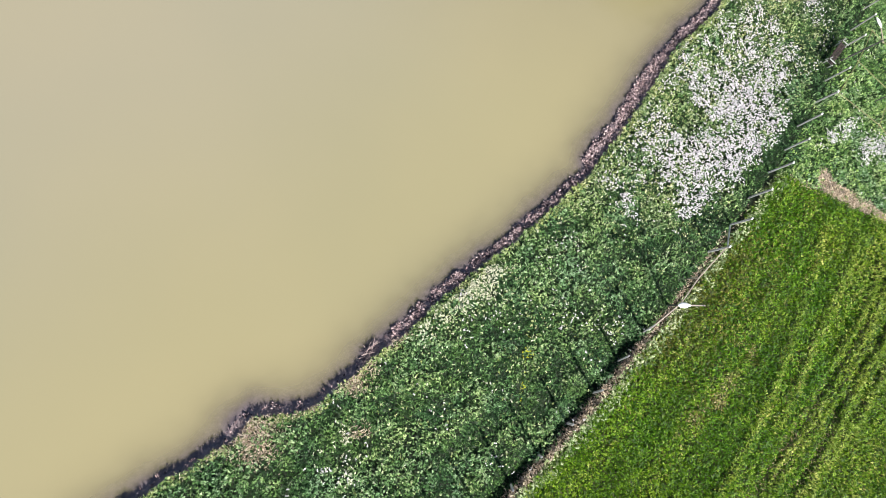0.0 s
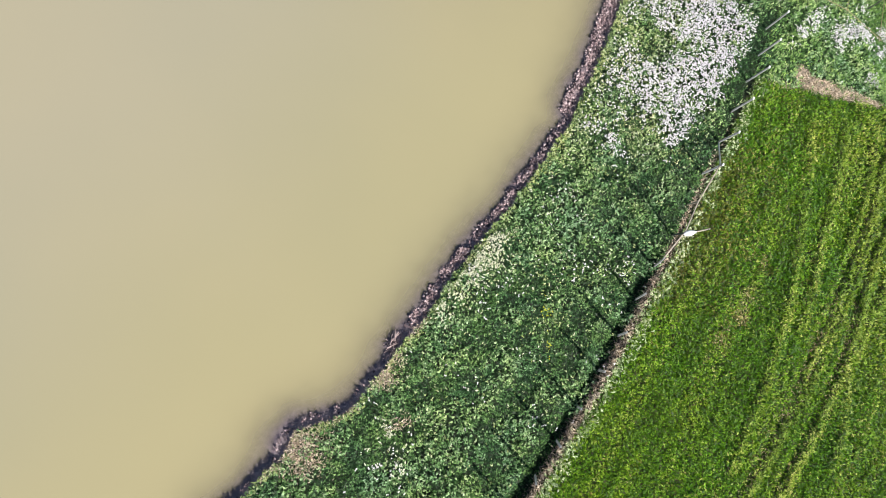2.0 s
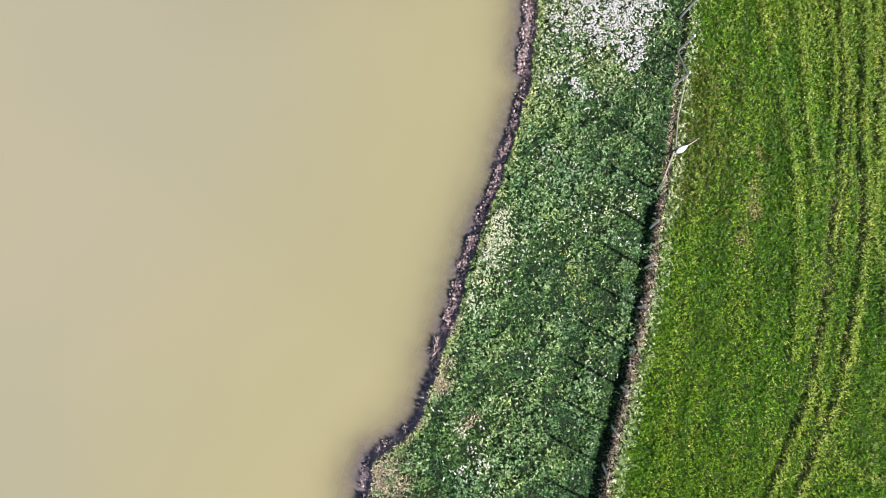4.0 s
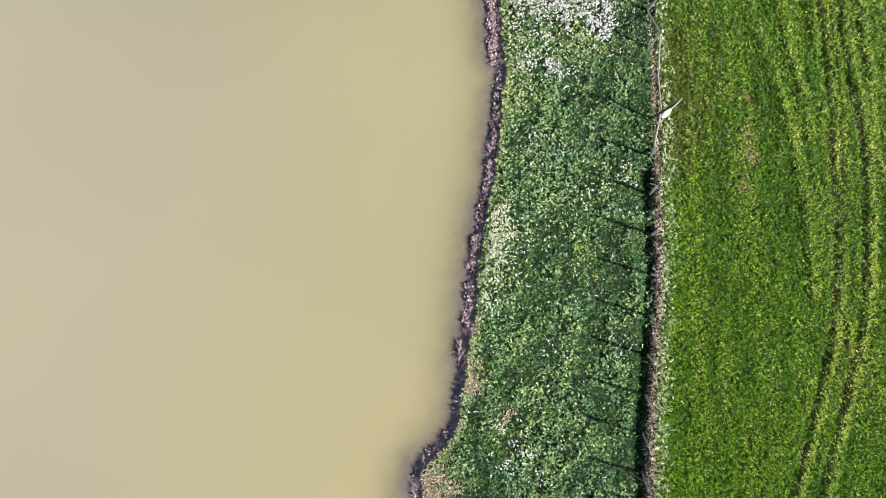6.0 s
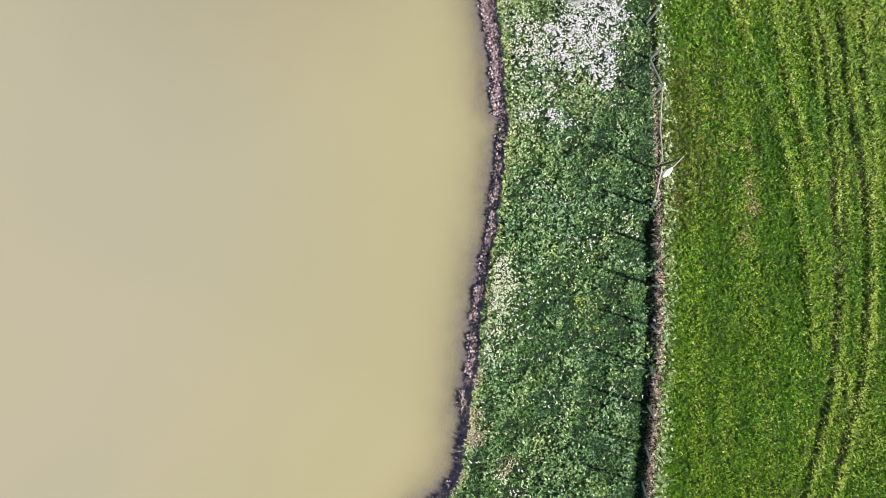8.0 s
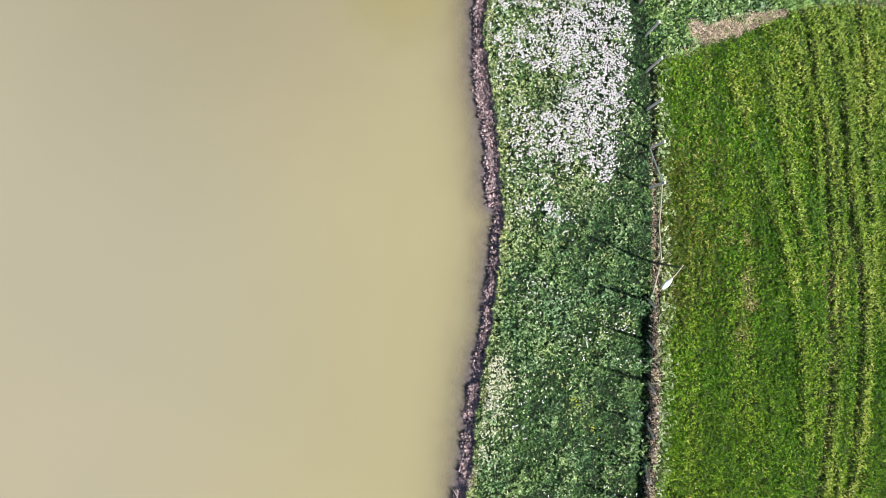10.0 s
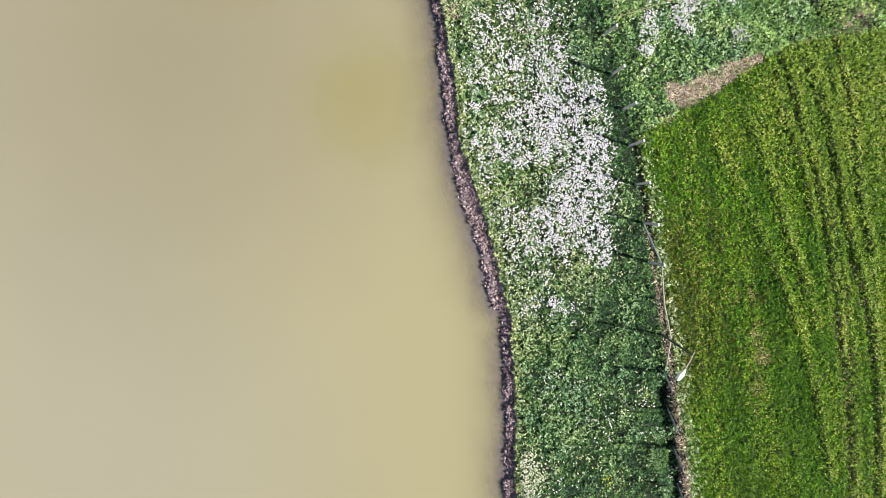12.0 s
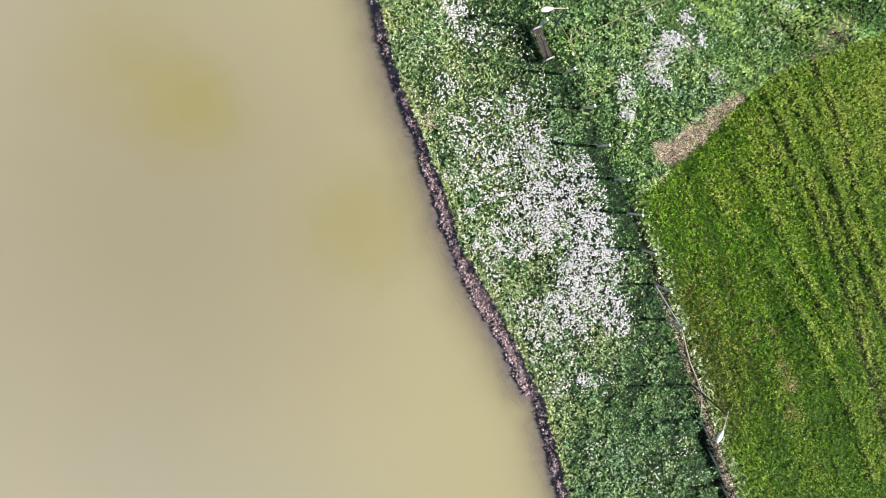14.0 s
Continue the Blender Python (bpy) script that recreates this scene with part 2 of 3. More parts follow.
# wheel tracks through the field: a polyline, its half width, depth
TRACKS = [(np.array([(24.57, 13.7), (24.05, 11.4), (23.65, 9.3), (23.1, 7.2), (22.1, 4.6), (21.1, 2.2), (20.3, 0.0), (19.3, -2.4), (18.38, -4.15),
                     (17.5, -5.6), (16.3, -7.2), (14.8, -9.15), (10, -15)], float), 0.14, 0.075),
          (np.array([(25.53, 13.2), (25.1, 10.9), (24.4, 8.3), (23.4, 5.4), (22.8, 2.8), (22.0, 0.4), (20.8, -2.3), (19.9, -4.1), (18.9, -5.9),
                     (17.75, -7.3), (16.0, -9.5), (12, -14.5)], float), 0.14, 0.07),
          (np.array([(24.0, 8.6), (23.0, 5.9), (22.0, 3.4), (21.0, 0.9), (20.2, -1.0)], float), 0.12, 0.05),
          (np.array([(18.4, -4.3), (18.3, -5.6), (17.8, -7.1)], float), 0.1, 0.05),
          (np.array([(25.9, 13.7), (25.4, 10.9), (24.6, 8.9)], float), 0.11, 0.05),
          (np.array([(24.9, 15.0), (24.5, 13.1), (24.25, 11.7), (23.9, 10.6)], float), 0.1, 0.045),
          (np.array([(27.4, 14.4), (26.4, 10.4), (25.2, 8.0), (24.3, 5.0), (23.5, 3.5), (22.8, 1.9)], float), 0.12, 0.05)]
# low pale ridges left by earlier passes
RIDGES = [np.array([(20.4, 13.0), (20.4, 10.2), (20.2, 7.0), (19.95, 5.0), (19.5, 2.6), (19.1, 1.0), (18.6, -0.9), (17.6, -3.6)], float),
          np.array([(22.2, 13.6), (22.1, 11.4), (21.8, 9.5), (21.45, 7.6), (21.0, 5.1), (20.5, 3.2)], float),
          np.array([(23.9, 12.4), (23.3, 9.3), (22.8, 7.4)], float),
          np.array([(24.4, 5.0), (23.5, 3.5), (22.8, 1.9), (22.95, 0.5), (22.9, -1.3), (22.4, -3.0)], float),
          np.array([(18.8, -8.6), (19.8, -9.3), (20.6, -9.6), (22.0, -9.9)], float)]


def zones(x, y):
    lip, edge = away(x, y, LIP) - 0.1, away(x, y, EDGE)
    ragged = drift(x, y, 0.8, 13, 3) - 0.5
    lip = lip + 0.3 * ragged * (np.abs(lip) < 1.2)
    edge = np.where(lip < 0, 0.74 * edge + 0.26 * lip + 0.3 * (drift(x, y, 0.6, 17, 2) - 0.5), edge)
    fence, north = away(x, y, FENCE), away(x, y, HEAD)
    field = (fence > 0.3) & (north > 0)
    return lip, edge, fence, north, field


def soft_over(v):
    return np.log1p(np.exp(np.clip(1.5 * v, -30, 30))) / 1.5


def lie(x, y):
    """The broad lie of the land: level, but falling away gently to the north and north-east."""
    return -1.4 * np.tanh((0.125 * soft_over(y - 15.5) + 0.17 * soft_over(x - 20.5) * step(13.5, 17.5, y)) / 1.4)


def height(x, y):
    lip, edge, fence, north, field = zones(x, y)
    z = 0.10 * (drift(x, y, 1.6, 5) - 0.5) * step(0.1, 0.8, lip)
    u = np.clip(-lip, 0, None) / (np.clip(-lip, 0, None) + np.clip(edge, 0, None) + 1e-6)
    bank = WATER_Z * (0.4 * step(0.0, 0.2, u) + 0.6 * u) + 0.14 * (drift(x, y, 0.4, 9) - 0.5) * step(0.1, 0.4, u)
    deep = WATER_Z - np.minimum(0.3 * np.clip(-edge, 0, None), 2.0)
    z = np.where(lip > 0, z, np.where(edge > 0, bank, deep))
    ditch = -0.16 * np.exp(-((fence + 0.28) / 0.22) ** 2) * step(8.0, 4.0, y)
    rise = ditch + 0.4 * step(-0.05, 0.35, fence) * step(7.5, 3.0, y) + 0.12 * step(0.1, 0.6, fence) * step(3.0, 7.5, y)
    rise = rise * step(-0.3, 0.3, north)
    z = z + np.where(lip > 0, rise, 0)
    for line, half, deepness in TRACKS:
        d = np.abs(away(x, y, line))
        z = z - np.where(field, deepness * np.exp(-(d / half) ** 2) - 0.3 * deepness * np.exp(-((d - 2.2 * half) / half) ** 2), 0)
    for line in RIDGES:
        z = z + np.where(field, 0.08 * np.exp(-(away(x, y, line) / 0.2) ** 2), 0)
    return z + np.where(lip > 0, lie(x, y) * step(0.0, 4.0, lip), 0)


# ---- the ground, one sheet to the horizon, and the water ----
def sheet(name, xs, ys, zfun, materials, pick=None):
    gx, gy = np.meshgrid(xs, ys)
    x, y = gx.ravel(), gy.ravel()
    z = zfun(x, y)
    me = bpy.data.meshes.new(name)
    nx, ny = len(xs), len(ys)
    a = (np.arange(ny - 1)[:, None] * nx + np.arange(nx - 1)[None]).ravel()
    quads = np.stack([a, a + 1, a + nx + 1, a + nx], 1).astype(np.int32)
    fill(me, np.stack([x, y, z], 1), quads)
    for m in materials:
        me.materials.append(m)
    if pick is not None:
        c = quads[:, 0]
        me.polygons.foreach_set("material_index", pick(x[c], y[c]).astype(np.int32))
    me.polygons.foreach_set("use_smooth", np.ones(len(quads), bool))
    return new(name, me), x, y


def fill(me, verts, faces):
    """Puts vertices and faces of one size into a mesh, in bulk."""
    n, k = faces.shape
    me.vertices.add(len(verts))
    me.vertices.foreach_set("co", np.ascontiguousarray(verts, dtype=np.float32).ravel())
    me.loops.add(n * k)
    me.loops.foreach_set("vertex_index", faces.ravel())
    me.polygons.add(n)
    me.polygons.foreach_set("loop_start", np.arange(0, n * k, k, dtype=np.int32))
    me.update(calc_edges=True)


def spread(lo, hi, gap, far=(40, 120, 400, 1600)):
    mid = np.arange(lo, hi, gap)
    return np.concatenate([[lo - f for f in reversed(far)], mid, [hi + f for f in far]])


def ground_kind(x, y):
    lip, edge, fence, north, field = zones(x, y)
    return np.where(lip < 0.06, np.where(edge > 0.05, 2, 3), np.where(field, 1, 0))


ground, _, _ = sheet("ground", spread(-8, 36, 0.12), spread(-16, 36, 0.12), height, [M_SHADESOIL, M_FIELD, M_MUD, M_WETMUD], ground_kind)
tagged(ground, "grassy pond bank and farm field, soil darkened for shade under the grass", "ground", kind="structure")

water, wx, wy = sheet("water", spread(-30, 20, 0.25), spread(-24, 40, 0.25), lambda x, y: np.full(x.shape, WATER_Z), [M_WATER])
out = np.clip(-zones(wx, wy)[1] + 0.15 * (drift(wx, wy, 0.8, 3) - 0.5), 0, None)
layer = water.data.attributes.new("depth", "FLOAT", "POINT")
layer.data.foreach_set("value", (1 - np.exp(-(out / 0.8) ** 1.25)).astype(np.float32))
layer = water.data.attributes.new("inshore", "FLOAT", "POINT")
layer.data.foreach_set("value", (1 - step(2.0, 17.0, out)).astype(np.float32))
tagged(water, "still murky beige pond water with olive algae drifts", "water", kind="structure")


# ---- vegetation ----
rng = np.random.default_rng(7)


def chance(values):
    return rng.uniform(0, 1, np.shape(values)) < values


def strewn(lo, hi, per_m2, left=None, right=None, past=99.0):
    """Random places in a rectangle, kept between two lines of the plan (line, offset) but for those north of past."""
    count = int(per_m2 * (hi[0] - lo[0]) * (hi[1] - lo[1]))
    x, y = rng.uniform(lo[0], hi[0], count), rng.uniform(lo[1], hi[1], count)
    ok = np.ones(count, bool)
    if left is not None:
        ok &= x > np.interp(y, left[0][:, 1], left[0][:, 0]) + left[1]
    if right is not None:
        ok &= (x < np.interp(y, right[0][:, 1], right[0][:, 0]) + right[1]) | (y > past)
    return x[ok], y[ok]


def blades(name, x, y, base, length, tall, width, mat, label, category, droop=0.35, tone=None, turn=None):
    """Bent leaves, a kite of four corners each. Arrays or numbers give their length, height and width."""
    n = len(x)
    if turn is None:
        turn = rng.uniform(0, 2 * np.pi, n)
    reach = length * rng.uniform(0.6, 1.25, n)
    up = tall * rng.uniform(0.6, 1.3, n)
    w = width * rng.uniform(0.7, 1.3, n) * 0.5
    cx, sx = np.cos(turn), np.sin(turn)
    z = base
    v = np.empty((n, 4, 3))
    v[:, 0] = np.stack([x, y, z], 1)
    mx, my, mz = x + cx * reach * 0.45, y + sx * reach * 0.45, z + up
    tiltw = rng.uniform(-0.5, 0.5, n) * w
    v[:, 1] = np.stack([mx - sx * w, my + cx * w, mz + tiltw], 1)
    v[:, 3] = np.stack([mx + sx * w, my - cx * w, mz - tiltw], 1)
    v[:, 2] = np.stack([x + cx * reach, y + sx * reach, z + up * (1 - droop * rng.uniform(0, 1.6, n))], 1)
    me = bpy.data.meshes.new(name)
    fill(me, v.reshape(-1, 3), np.arange(4 * n, dtype=np.int32).reshape(-1, 4))
    me.materials.append(mat)
    if tone is not None:
        me.attributes.new("tone", "FLOAT", "POINT").data.foreach_set("value", np.repeat(tone, 4).astype(np.float32))
    return tagged(new(name, me), label, category, kind="stuff")


def tufts(name, x, y, lift, leaves, radius, length, tall, width, mat, label, category, tone, droop=0.35):
    """Plants of a few leaves each, bent over one way from one root; each plant has a tone of its own (0 dark to 1 pale)."""
    n, k = len(x), leaves
    base = np.repeat(height(x, y) + lift, k) + rng.uniform(-0.03, 0.04, n * k)
    a = np.repeat(rng.uniform(0, 2 * np.pi, n), k) + rng.normal(0, 0.42, n * k)
    r, b = radius * np.sqrt(rng.uniform(0, 1, n * k)), rng.uniform(0, 2 * np.pi, n * k)
    size = np.repeat(rng.uniform(0.65, 1.35, n), k)
    return blades(name, np.repeat(x, k) + r * np.cos(b), np.repeat(y, k) + r * np.sin(b), base, length * size, tall * size, width * size, mat, label, category,
                  droop, np.repeat(tone, k), a)


def heads(name, x, y, z, size, mat, label, category, sides=6):
    """Small tilted flower heads, one many-sided disc each."""
    n = len(x)
    r = size * rng.uniform(0.6, 1.4, n)
    a = np.linspace(0, 2 * np.pi, sides, endpoint=False)[None] + rng.uniform(0, 6, n)[:, None]
    rr = r[:, None] * rng.uniform(0.35, 1.3, (n, sides))
    tx, ty = rng.normal(0, 0.35, n)[:, None], rng.normal(0, 0.35, n)[:, None]
    px, py = rr * np.cos(a), rr * np.sin(a)
    v = np.stack([x[:, None] + px, y[:, None] + py, z[:, None] + tx * px + ty * py], 2)
    me = bpy.data.meshes.new(name)
    fill(me, v.reshape(-1, 3), np.arange(sides * n, dtype=np.int32).reshape(-1, sides))
    me.materials.append(mat)
    return tagged(new(name, me), label, category, kind="stuff")


# drifts of flowers: place, radius, thickness
WHITE = [(13.82, 22.36, 0.7, 0.8), (13.36, 23.03, 0.5, 0.4), (15.09, 22.34, 0.62, 0.7), (16.16, 21.46, 0.7, 0.9), (16.16, 19.94, 0.63, 0.7),
         (14.07, 20.57, 0.5, 0.6), (15.36, 19.56, 0.63, 1), (15.59, 18.44, 0.9, 1), (16.91, 17.69, 0.5, 0.7), (16.21, 16.96, 0.9, 0.8),
         (14.66, 17.57, 1.0, 1), (15.0, 16.38, 1.1, 1), (13.49, 16.54, 0.75, 1), (15.46, 15.11, 0.9, 0.9), (13.29, 18.21, 0.75, 0.6)]
WHITE += [(12.85, 19.45, 0.6, 0.4), (11.81, 19.62, 0.45, 0.6), (10.9, 18.31, 0.5, 0.4), (12.18, 17.29, 0.75, 0.45), (12.53, 16.38, 0.5, 0.8),
          (13.96, 14.4, 1.2, 1), (12.93, 14.1, 0.75, 1), (14.6, 13.59, 0.75, 0.9), (12.65, 13.27, 0.9, 1), (13.81, 12.45, 0.75, 0.9),
          (12.15, 12.4, 0.6, 1), (13.36, 11.39, 0.75, 0.9), (11.83, 11.56, 0.3, 0.7), (13.27, 10.7, 0.4, 0.6), (11.96, 14.0, 0.6, 0.7)]
WHITE += [(12.3, 20.8, 1.0, 0.35), (11.2, 17.5, 1.0, 0.4), (10.3, 13.0, 1.2, 0.4), (11.5, 13.2, 1.0, 0.5), (9.6, 10.8, 1.0, 0.25), (13.0, 20.9, 1.0, 0.4)]
WHITE += [(10.76, 14.82, 0.75, 0.55), (10.22, 16.15, 0.6, 0.4), (10.69, 11.64, 0.4, 0.55), (9.41, 11.97, 0.5, 0.4), (10.35, 10.3, 0.45, 0.9),
          (10.85, 9.75, 0.3, 0.7), (8.95, 10.91, 0.5, 0.35), (9.84, 13.47, 0.75, 0.35), (12.0, 18.24, 1.5, 0.3), (17.15, 21.18, 0.5, 0.5),
          (17.1, 24.85, 0.8, 0.7), (17.0, 26.2, 0.8, 0.8), (14.5, 24.2, 0.8, 0.65), (14.5, 20.0, 1.2, 0.4), (12.0, 13.5, 3.0, 0.12), (14.0, 19.0, 3.0, 0.15)]
WHITE_EAST = [(21.0, 19.4, 0.4, 0.6), (20.4, 18.85, 0.4, 0.9), (20.1, 18.6, 0.4, 0.9), (19.75, 18.0, 0.4, 0.9), (19.1, 17.3, 0.35, 0.6), (22.88, 19.27, 0.5, 0.9), (23.5, 18.85, 0.55, 0.9),
              (22.0, 18.65, 0.5, 0.9), (21.9, 17.85, 0.45, 0.7), (24.0, 16.5, 0.45, 0.9), (24.7, 18.2, 0.5, 0.5), (24.7, 19.3, 0.5, 0.6), (22.8, 18.6, 0.4, 0.8), (23.4, 20.3, 0.5, 0.4), (28.6, 16.6, 0.4, 0.5)]
STRAW_HEAP = [(19.85, 15.9, 0.42, 0.9), (19.75, 15.25, 0.45, 1.0), (20.35, 15.3, 0.5, 1.0), (20.95, 15.2, 0.5, 1.0), (21.6, 15.25, 0.52, 1.0), (22.3, 15.25, 0.5, 1.0),
              (23.0, 15.2, 0.42, 1.0), (23.6, 15.15, 0.36, 1.0), (24.1, 15.1, 0.25, 0.9)]
CREAM = [(5.75, 4.5, 0.5, 0.8), (5.35, 3.7, 0.55, 1.0), (4.9, 2.9, 0.55, 1.0), (4.4, 2.0, 0.5, 0.9), (3.95, 1.2, 0.45, 0.8), (6.1, 5.0, 0.4, 0.4), (6.4, 3.4, 0.6, 0.3), (8.4, 2.7, 0.5, 0.3), (7.3, 7.6, 0.5, 0.35),
         (2.45, -4.1, 0.3, 1.0), (2.85, -4.85, 0.3, 0.8), (3.2, -5.6, 0.35, 0.6), (3.9, -6.0, 0.5, 0.35), (9.4, 11.2, 0.7, 0.3), (5.9, 4.3, 0.7, 0.4), (3.9, 0.9, 0.5, 0.5), (5.3, 1.3, 0.5, 0.3)]
BARE_HOLE = (12.0, 15.35, 0.5, 1.4)
DRY = [(-0.9, -5.4, 0.75, 0.95), (1.95, -2.0, 0.35, 0.9), (2.95, -4.0, 0.4, 0.8), (2.3, -1.2, 0.3, 0.5), (12.9, 23.6, 0.35, 0.5)]


def no_straw(x, y):
    return ~chance(0.95 * step(0.35, 0.95, bumps(x, y, STRAW_HEAP) * (0.5 + drift(x, y, 0.4, 57, 3))))


# the bank: low leaves coloured dark for shade, herbs in tufts over them, paler ones among the flowers
def on_bank(x, y):
    lip, edge, fence, north, field = zones(x, y)
    beyond = (fence > 0.2) & (north < 0) & (x < 26.5 + 2 * drift(x, y, 1.5, 33))
    return (lip > 0.0) & ((fence < 0.1) | beyond) & no_straw(x, y) & ~chance(0.8 * bumps(x, y, DRY)), lip, fence


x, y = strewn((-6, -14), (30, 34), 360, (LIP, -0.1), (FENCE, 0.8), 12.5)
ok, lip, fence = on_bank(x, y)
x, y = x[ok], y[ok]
# tones near 0 put the shade under the herbs into leaf colour
blades("shade_leaves", x, y, height(x, y) + rng.uniform(0, 0.05, len(x)), 0.13, 0.06, 0.036, M_HERB, "low leaves of the pond bank, darkened for the shade under the herbs", "grass", 0.35, rng.uniform(0, 0.14, len(x)) + 0.2 * (away(x, y, FENCE) > 0.2))

x, y = strewn((-6, -14), (29, 34), 280, (LIP, -0.1), (FENCE, 0.8), 12.5)
ok, lip, fence = on_bank(x, y)
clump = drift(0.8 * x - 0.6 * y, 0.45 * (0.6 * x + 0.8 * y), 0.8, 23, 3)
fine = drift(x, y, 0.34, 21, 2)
ok = ok & chance(0.3 + 1.1 * step(0.3, 0.62, fine)) & ~chance(0.5 * np.exp(-(fence / 0.5) ** 2) * step(10, 14, y)) & ~chance(0.35 * (fence > 0.2))
x, y, lip, clump, fine = x[ok], y[ok], lip[ok], clump[ok], fine[ok]
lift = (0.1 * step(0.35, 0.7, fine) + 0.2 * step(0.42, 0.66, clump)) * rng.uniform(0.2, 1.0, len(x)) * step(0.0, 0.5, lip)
# tone falls between raised clumps: shade of the dips put into leaf colour
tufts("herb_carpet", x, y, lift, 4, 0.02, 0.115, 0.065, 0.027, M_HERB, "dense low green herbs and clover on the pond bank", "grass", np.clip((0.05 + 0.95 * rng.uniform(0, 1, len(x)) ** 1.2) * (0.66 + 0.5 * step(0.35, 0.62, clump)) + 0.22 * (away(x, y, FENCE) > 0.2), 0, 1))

x, y = strewn((2, -7), (19, 32), 230, (LIP, 0.05), (FENCE, -0.7))
lip, fence = away(x, y, LIP), away(x, y, FENCE)
patchy = drift(x, y, 0.9, 27, 3)
want = step(7.5, 11.5, y + 2 * (patchy - 0.5)) * (step(6.0, 2.0, lip) * (0.3 + 0.7 * step(0.35, 0.6, patchy)) + 0.22)
want = want + 0.9 * bumps(x, y, [(5.3, 3.7, 0.7, 1), (4.5, 2.3, 0.6, 1), (6.1, 5.0, 0.5, 0.8), (7.2, 3.6, 1.2, 0.25), (8.6, 1.4, 0.8, 0.35)]) * step(0.3, 0.55, patchy) + 0.07
ok = chance(0.55 * want * (1 - 0.6 * np.clip(bumps(x, y, WHITE), 0, 1)))
x, y = x[ok], y[ok]
tufts("pale_herbs", x, y, rng.uniform(0.12, 0.3, len(x)), 3, 0.018, 0.1, 0.05, 0.022, M_PALEHERB, "pale grey-green herbs gone to seed among the flowers", "grass", rng.uniform(0, 1, len(x)))

x, y = strewn((14, 13), (36, 34), 220)
lip, edge, fence, north, field = zones(x, y)
ok = (fence > 0.15) & (north < 0.1) & chance(0.2 + step(24.0, 26.5, x + 2 * drift(x, y, 1.5, 33))) & no_straw(x, y)
x, y = x[ok], y[ok]
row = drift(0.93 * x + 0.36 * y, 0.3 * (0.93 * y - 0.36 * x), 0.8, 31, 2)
# blades in the hollows between tall rows are coloured darker, as shaded
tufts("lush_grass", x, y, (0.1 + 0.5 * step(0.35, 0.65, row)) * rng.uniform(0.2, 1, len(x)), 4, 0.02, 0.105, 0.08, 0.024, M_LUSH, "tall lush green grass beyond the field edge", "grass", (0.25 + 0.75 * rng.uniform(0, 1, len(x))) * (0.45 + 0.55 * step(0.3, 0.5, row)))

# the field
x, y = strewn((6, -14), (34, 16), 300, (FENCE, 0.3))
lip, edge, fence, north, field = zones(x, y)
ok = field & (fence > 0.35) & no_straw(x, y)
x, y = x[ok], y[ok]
# low tones paint the shade between the field tufts into this sward
blades("shade_sward", x, y, height(x, y) + rng.uniform(0, 0.04, len(x)), 0.13, 0.05, 0.034, M_CROP, "close sward of the farm field, darkened for the shade between tufts", "grass", 0.3, rng.uniform(0.06, 0.33, len(x)))

x, y = strewn((6, -14), (34, 16), 300, (FENCE, 0.3))
lip, edge, fence, north, field = zones(x, y)
rut, streak = np.zeros(x.shape), np.zeros(x.shape)
for line, half, deepness in TRACKS:
    d = away(x, y, line)
    rut = np.maximum(rut, min(1, deepness / 0.07) * np.exp(-(d / (1.2 * half)) ** 2))
    streak = np.maximum(streak, min(1, deepness / 0.07) * np.exp(-((d + 2.3 * half) / (1.3 * half)) ** 2))
for line in RIDGES:
    streak = np.maximum(streak, 0.65 * np.exp(-(away(x, y, line) / 0.22) ** 2))
along, across = 0.36 * x + 0.93 * y, 0.93 * x - 0.36 * y
strip = drift(across * 1.6, along * 0.16, 1.0, 47, 3)
tired = 0.75 * step(4.5, 0.8, fence + 3.0 * (strip - 0.5)) * step(2.0, 5.0, y) * step(13.0, 9.0, y) + bumps(x, y, [(18.2, 6.2, 0.6, 0.6), (18.6, 5.6, 0.4, 0.6), (17.8, 4.6, 0.5, 0.6), (17.4, 3.2, 0.5, 0.6), (16.6, 2.0, 0.5, 0.5)]) * step(0.3, 0.55, drift(x, y, 0.5, 49, 2))
tired = np.clip(tired, 0, 0.75) + 0.16 * step(0.5, 0.7, strip)
ok = field & (fence > 0.4) & chance(step(0.35, 0.8, fence) + 0.15) & no_straw(x, y) & ~chance(0.6 * rut)
pale = ok & chance(0.85 * streak + 0.1 * step(21, 25, x) * step(-3, 3, y) + 0.4 * step(21.5, 26, x + 3 * (strip - 0.5)) * step(5, 11, y) + 0.03)
dull = ok & ~pale & chance(tired)
ok = ok & ~pale & ~dull
fine = drift(x, y, 0.26, 41, 2)
lift = (0.12 * step(0.35, 0.7, fine) + 0.08 * step(0.45, 0.65, drift(x, y, 0.7, 43, 2)) + 0.1 * streak) * rng.uniform(0.2, 1, len(x))
tone = np.clip((0.1 + 0.9 * rng.uniform(0, 1, len(x)) ** 1.15) * (0.68 + 0.4 * step(0.3, 0.7, strip)), 0, 1)
LEAF = (4, 0.02, 0.11, 0.065, 0.025)
tufts("track_grass", x[pale], y[pale], lift[pale] + 0.04, *LEAF, M_PALE, "pale flattened grass beside the wheel tracks", "grass", tone[pale], 0.3)
tufts("dry_field_grass", x[dull], y[dull], lift[dull], *LEAF, M_OLIVE, "olive-brown tired grass of the farm field", "grass", tone[dull], 0.3)
tufts("field_grass", x[ok], y[ok], lift[ok], *LEAF, M_CROP, "short even green grass of the farm field", "grass", tone[ok], 0.2)

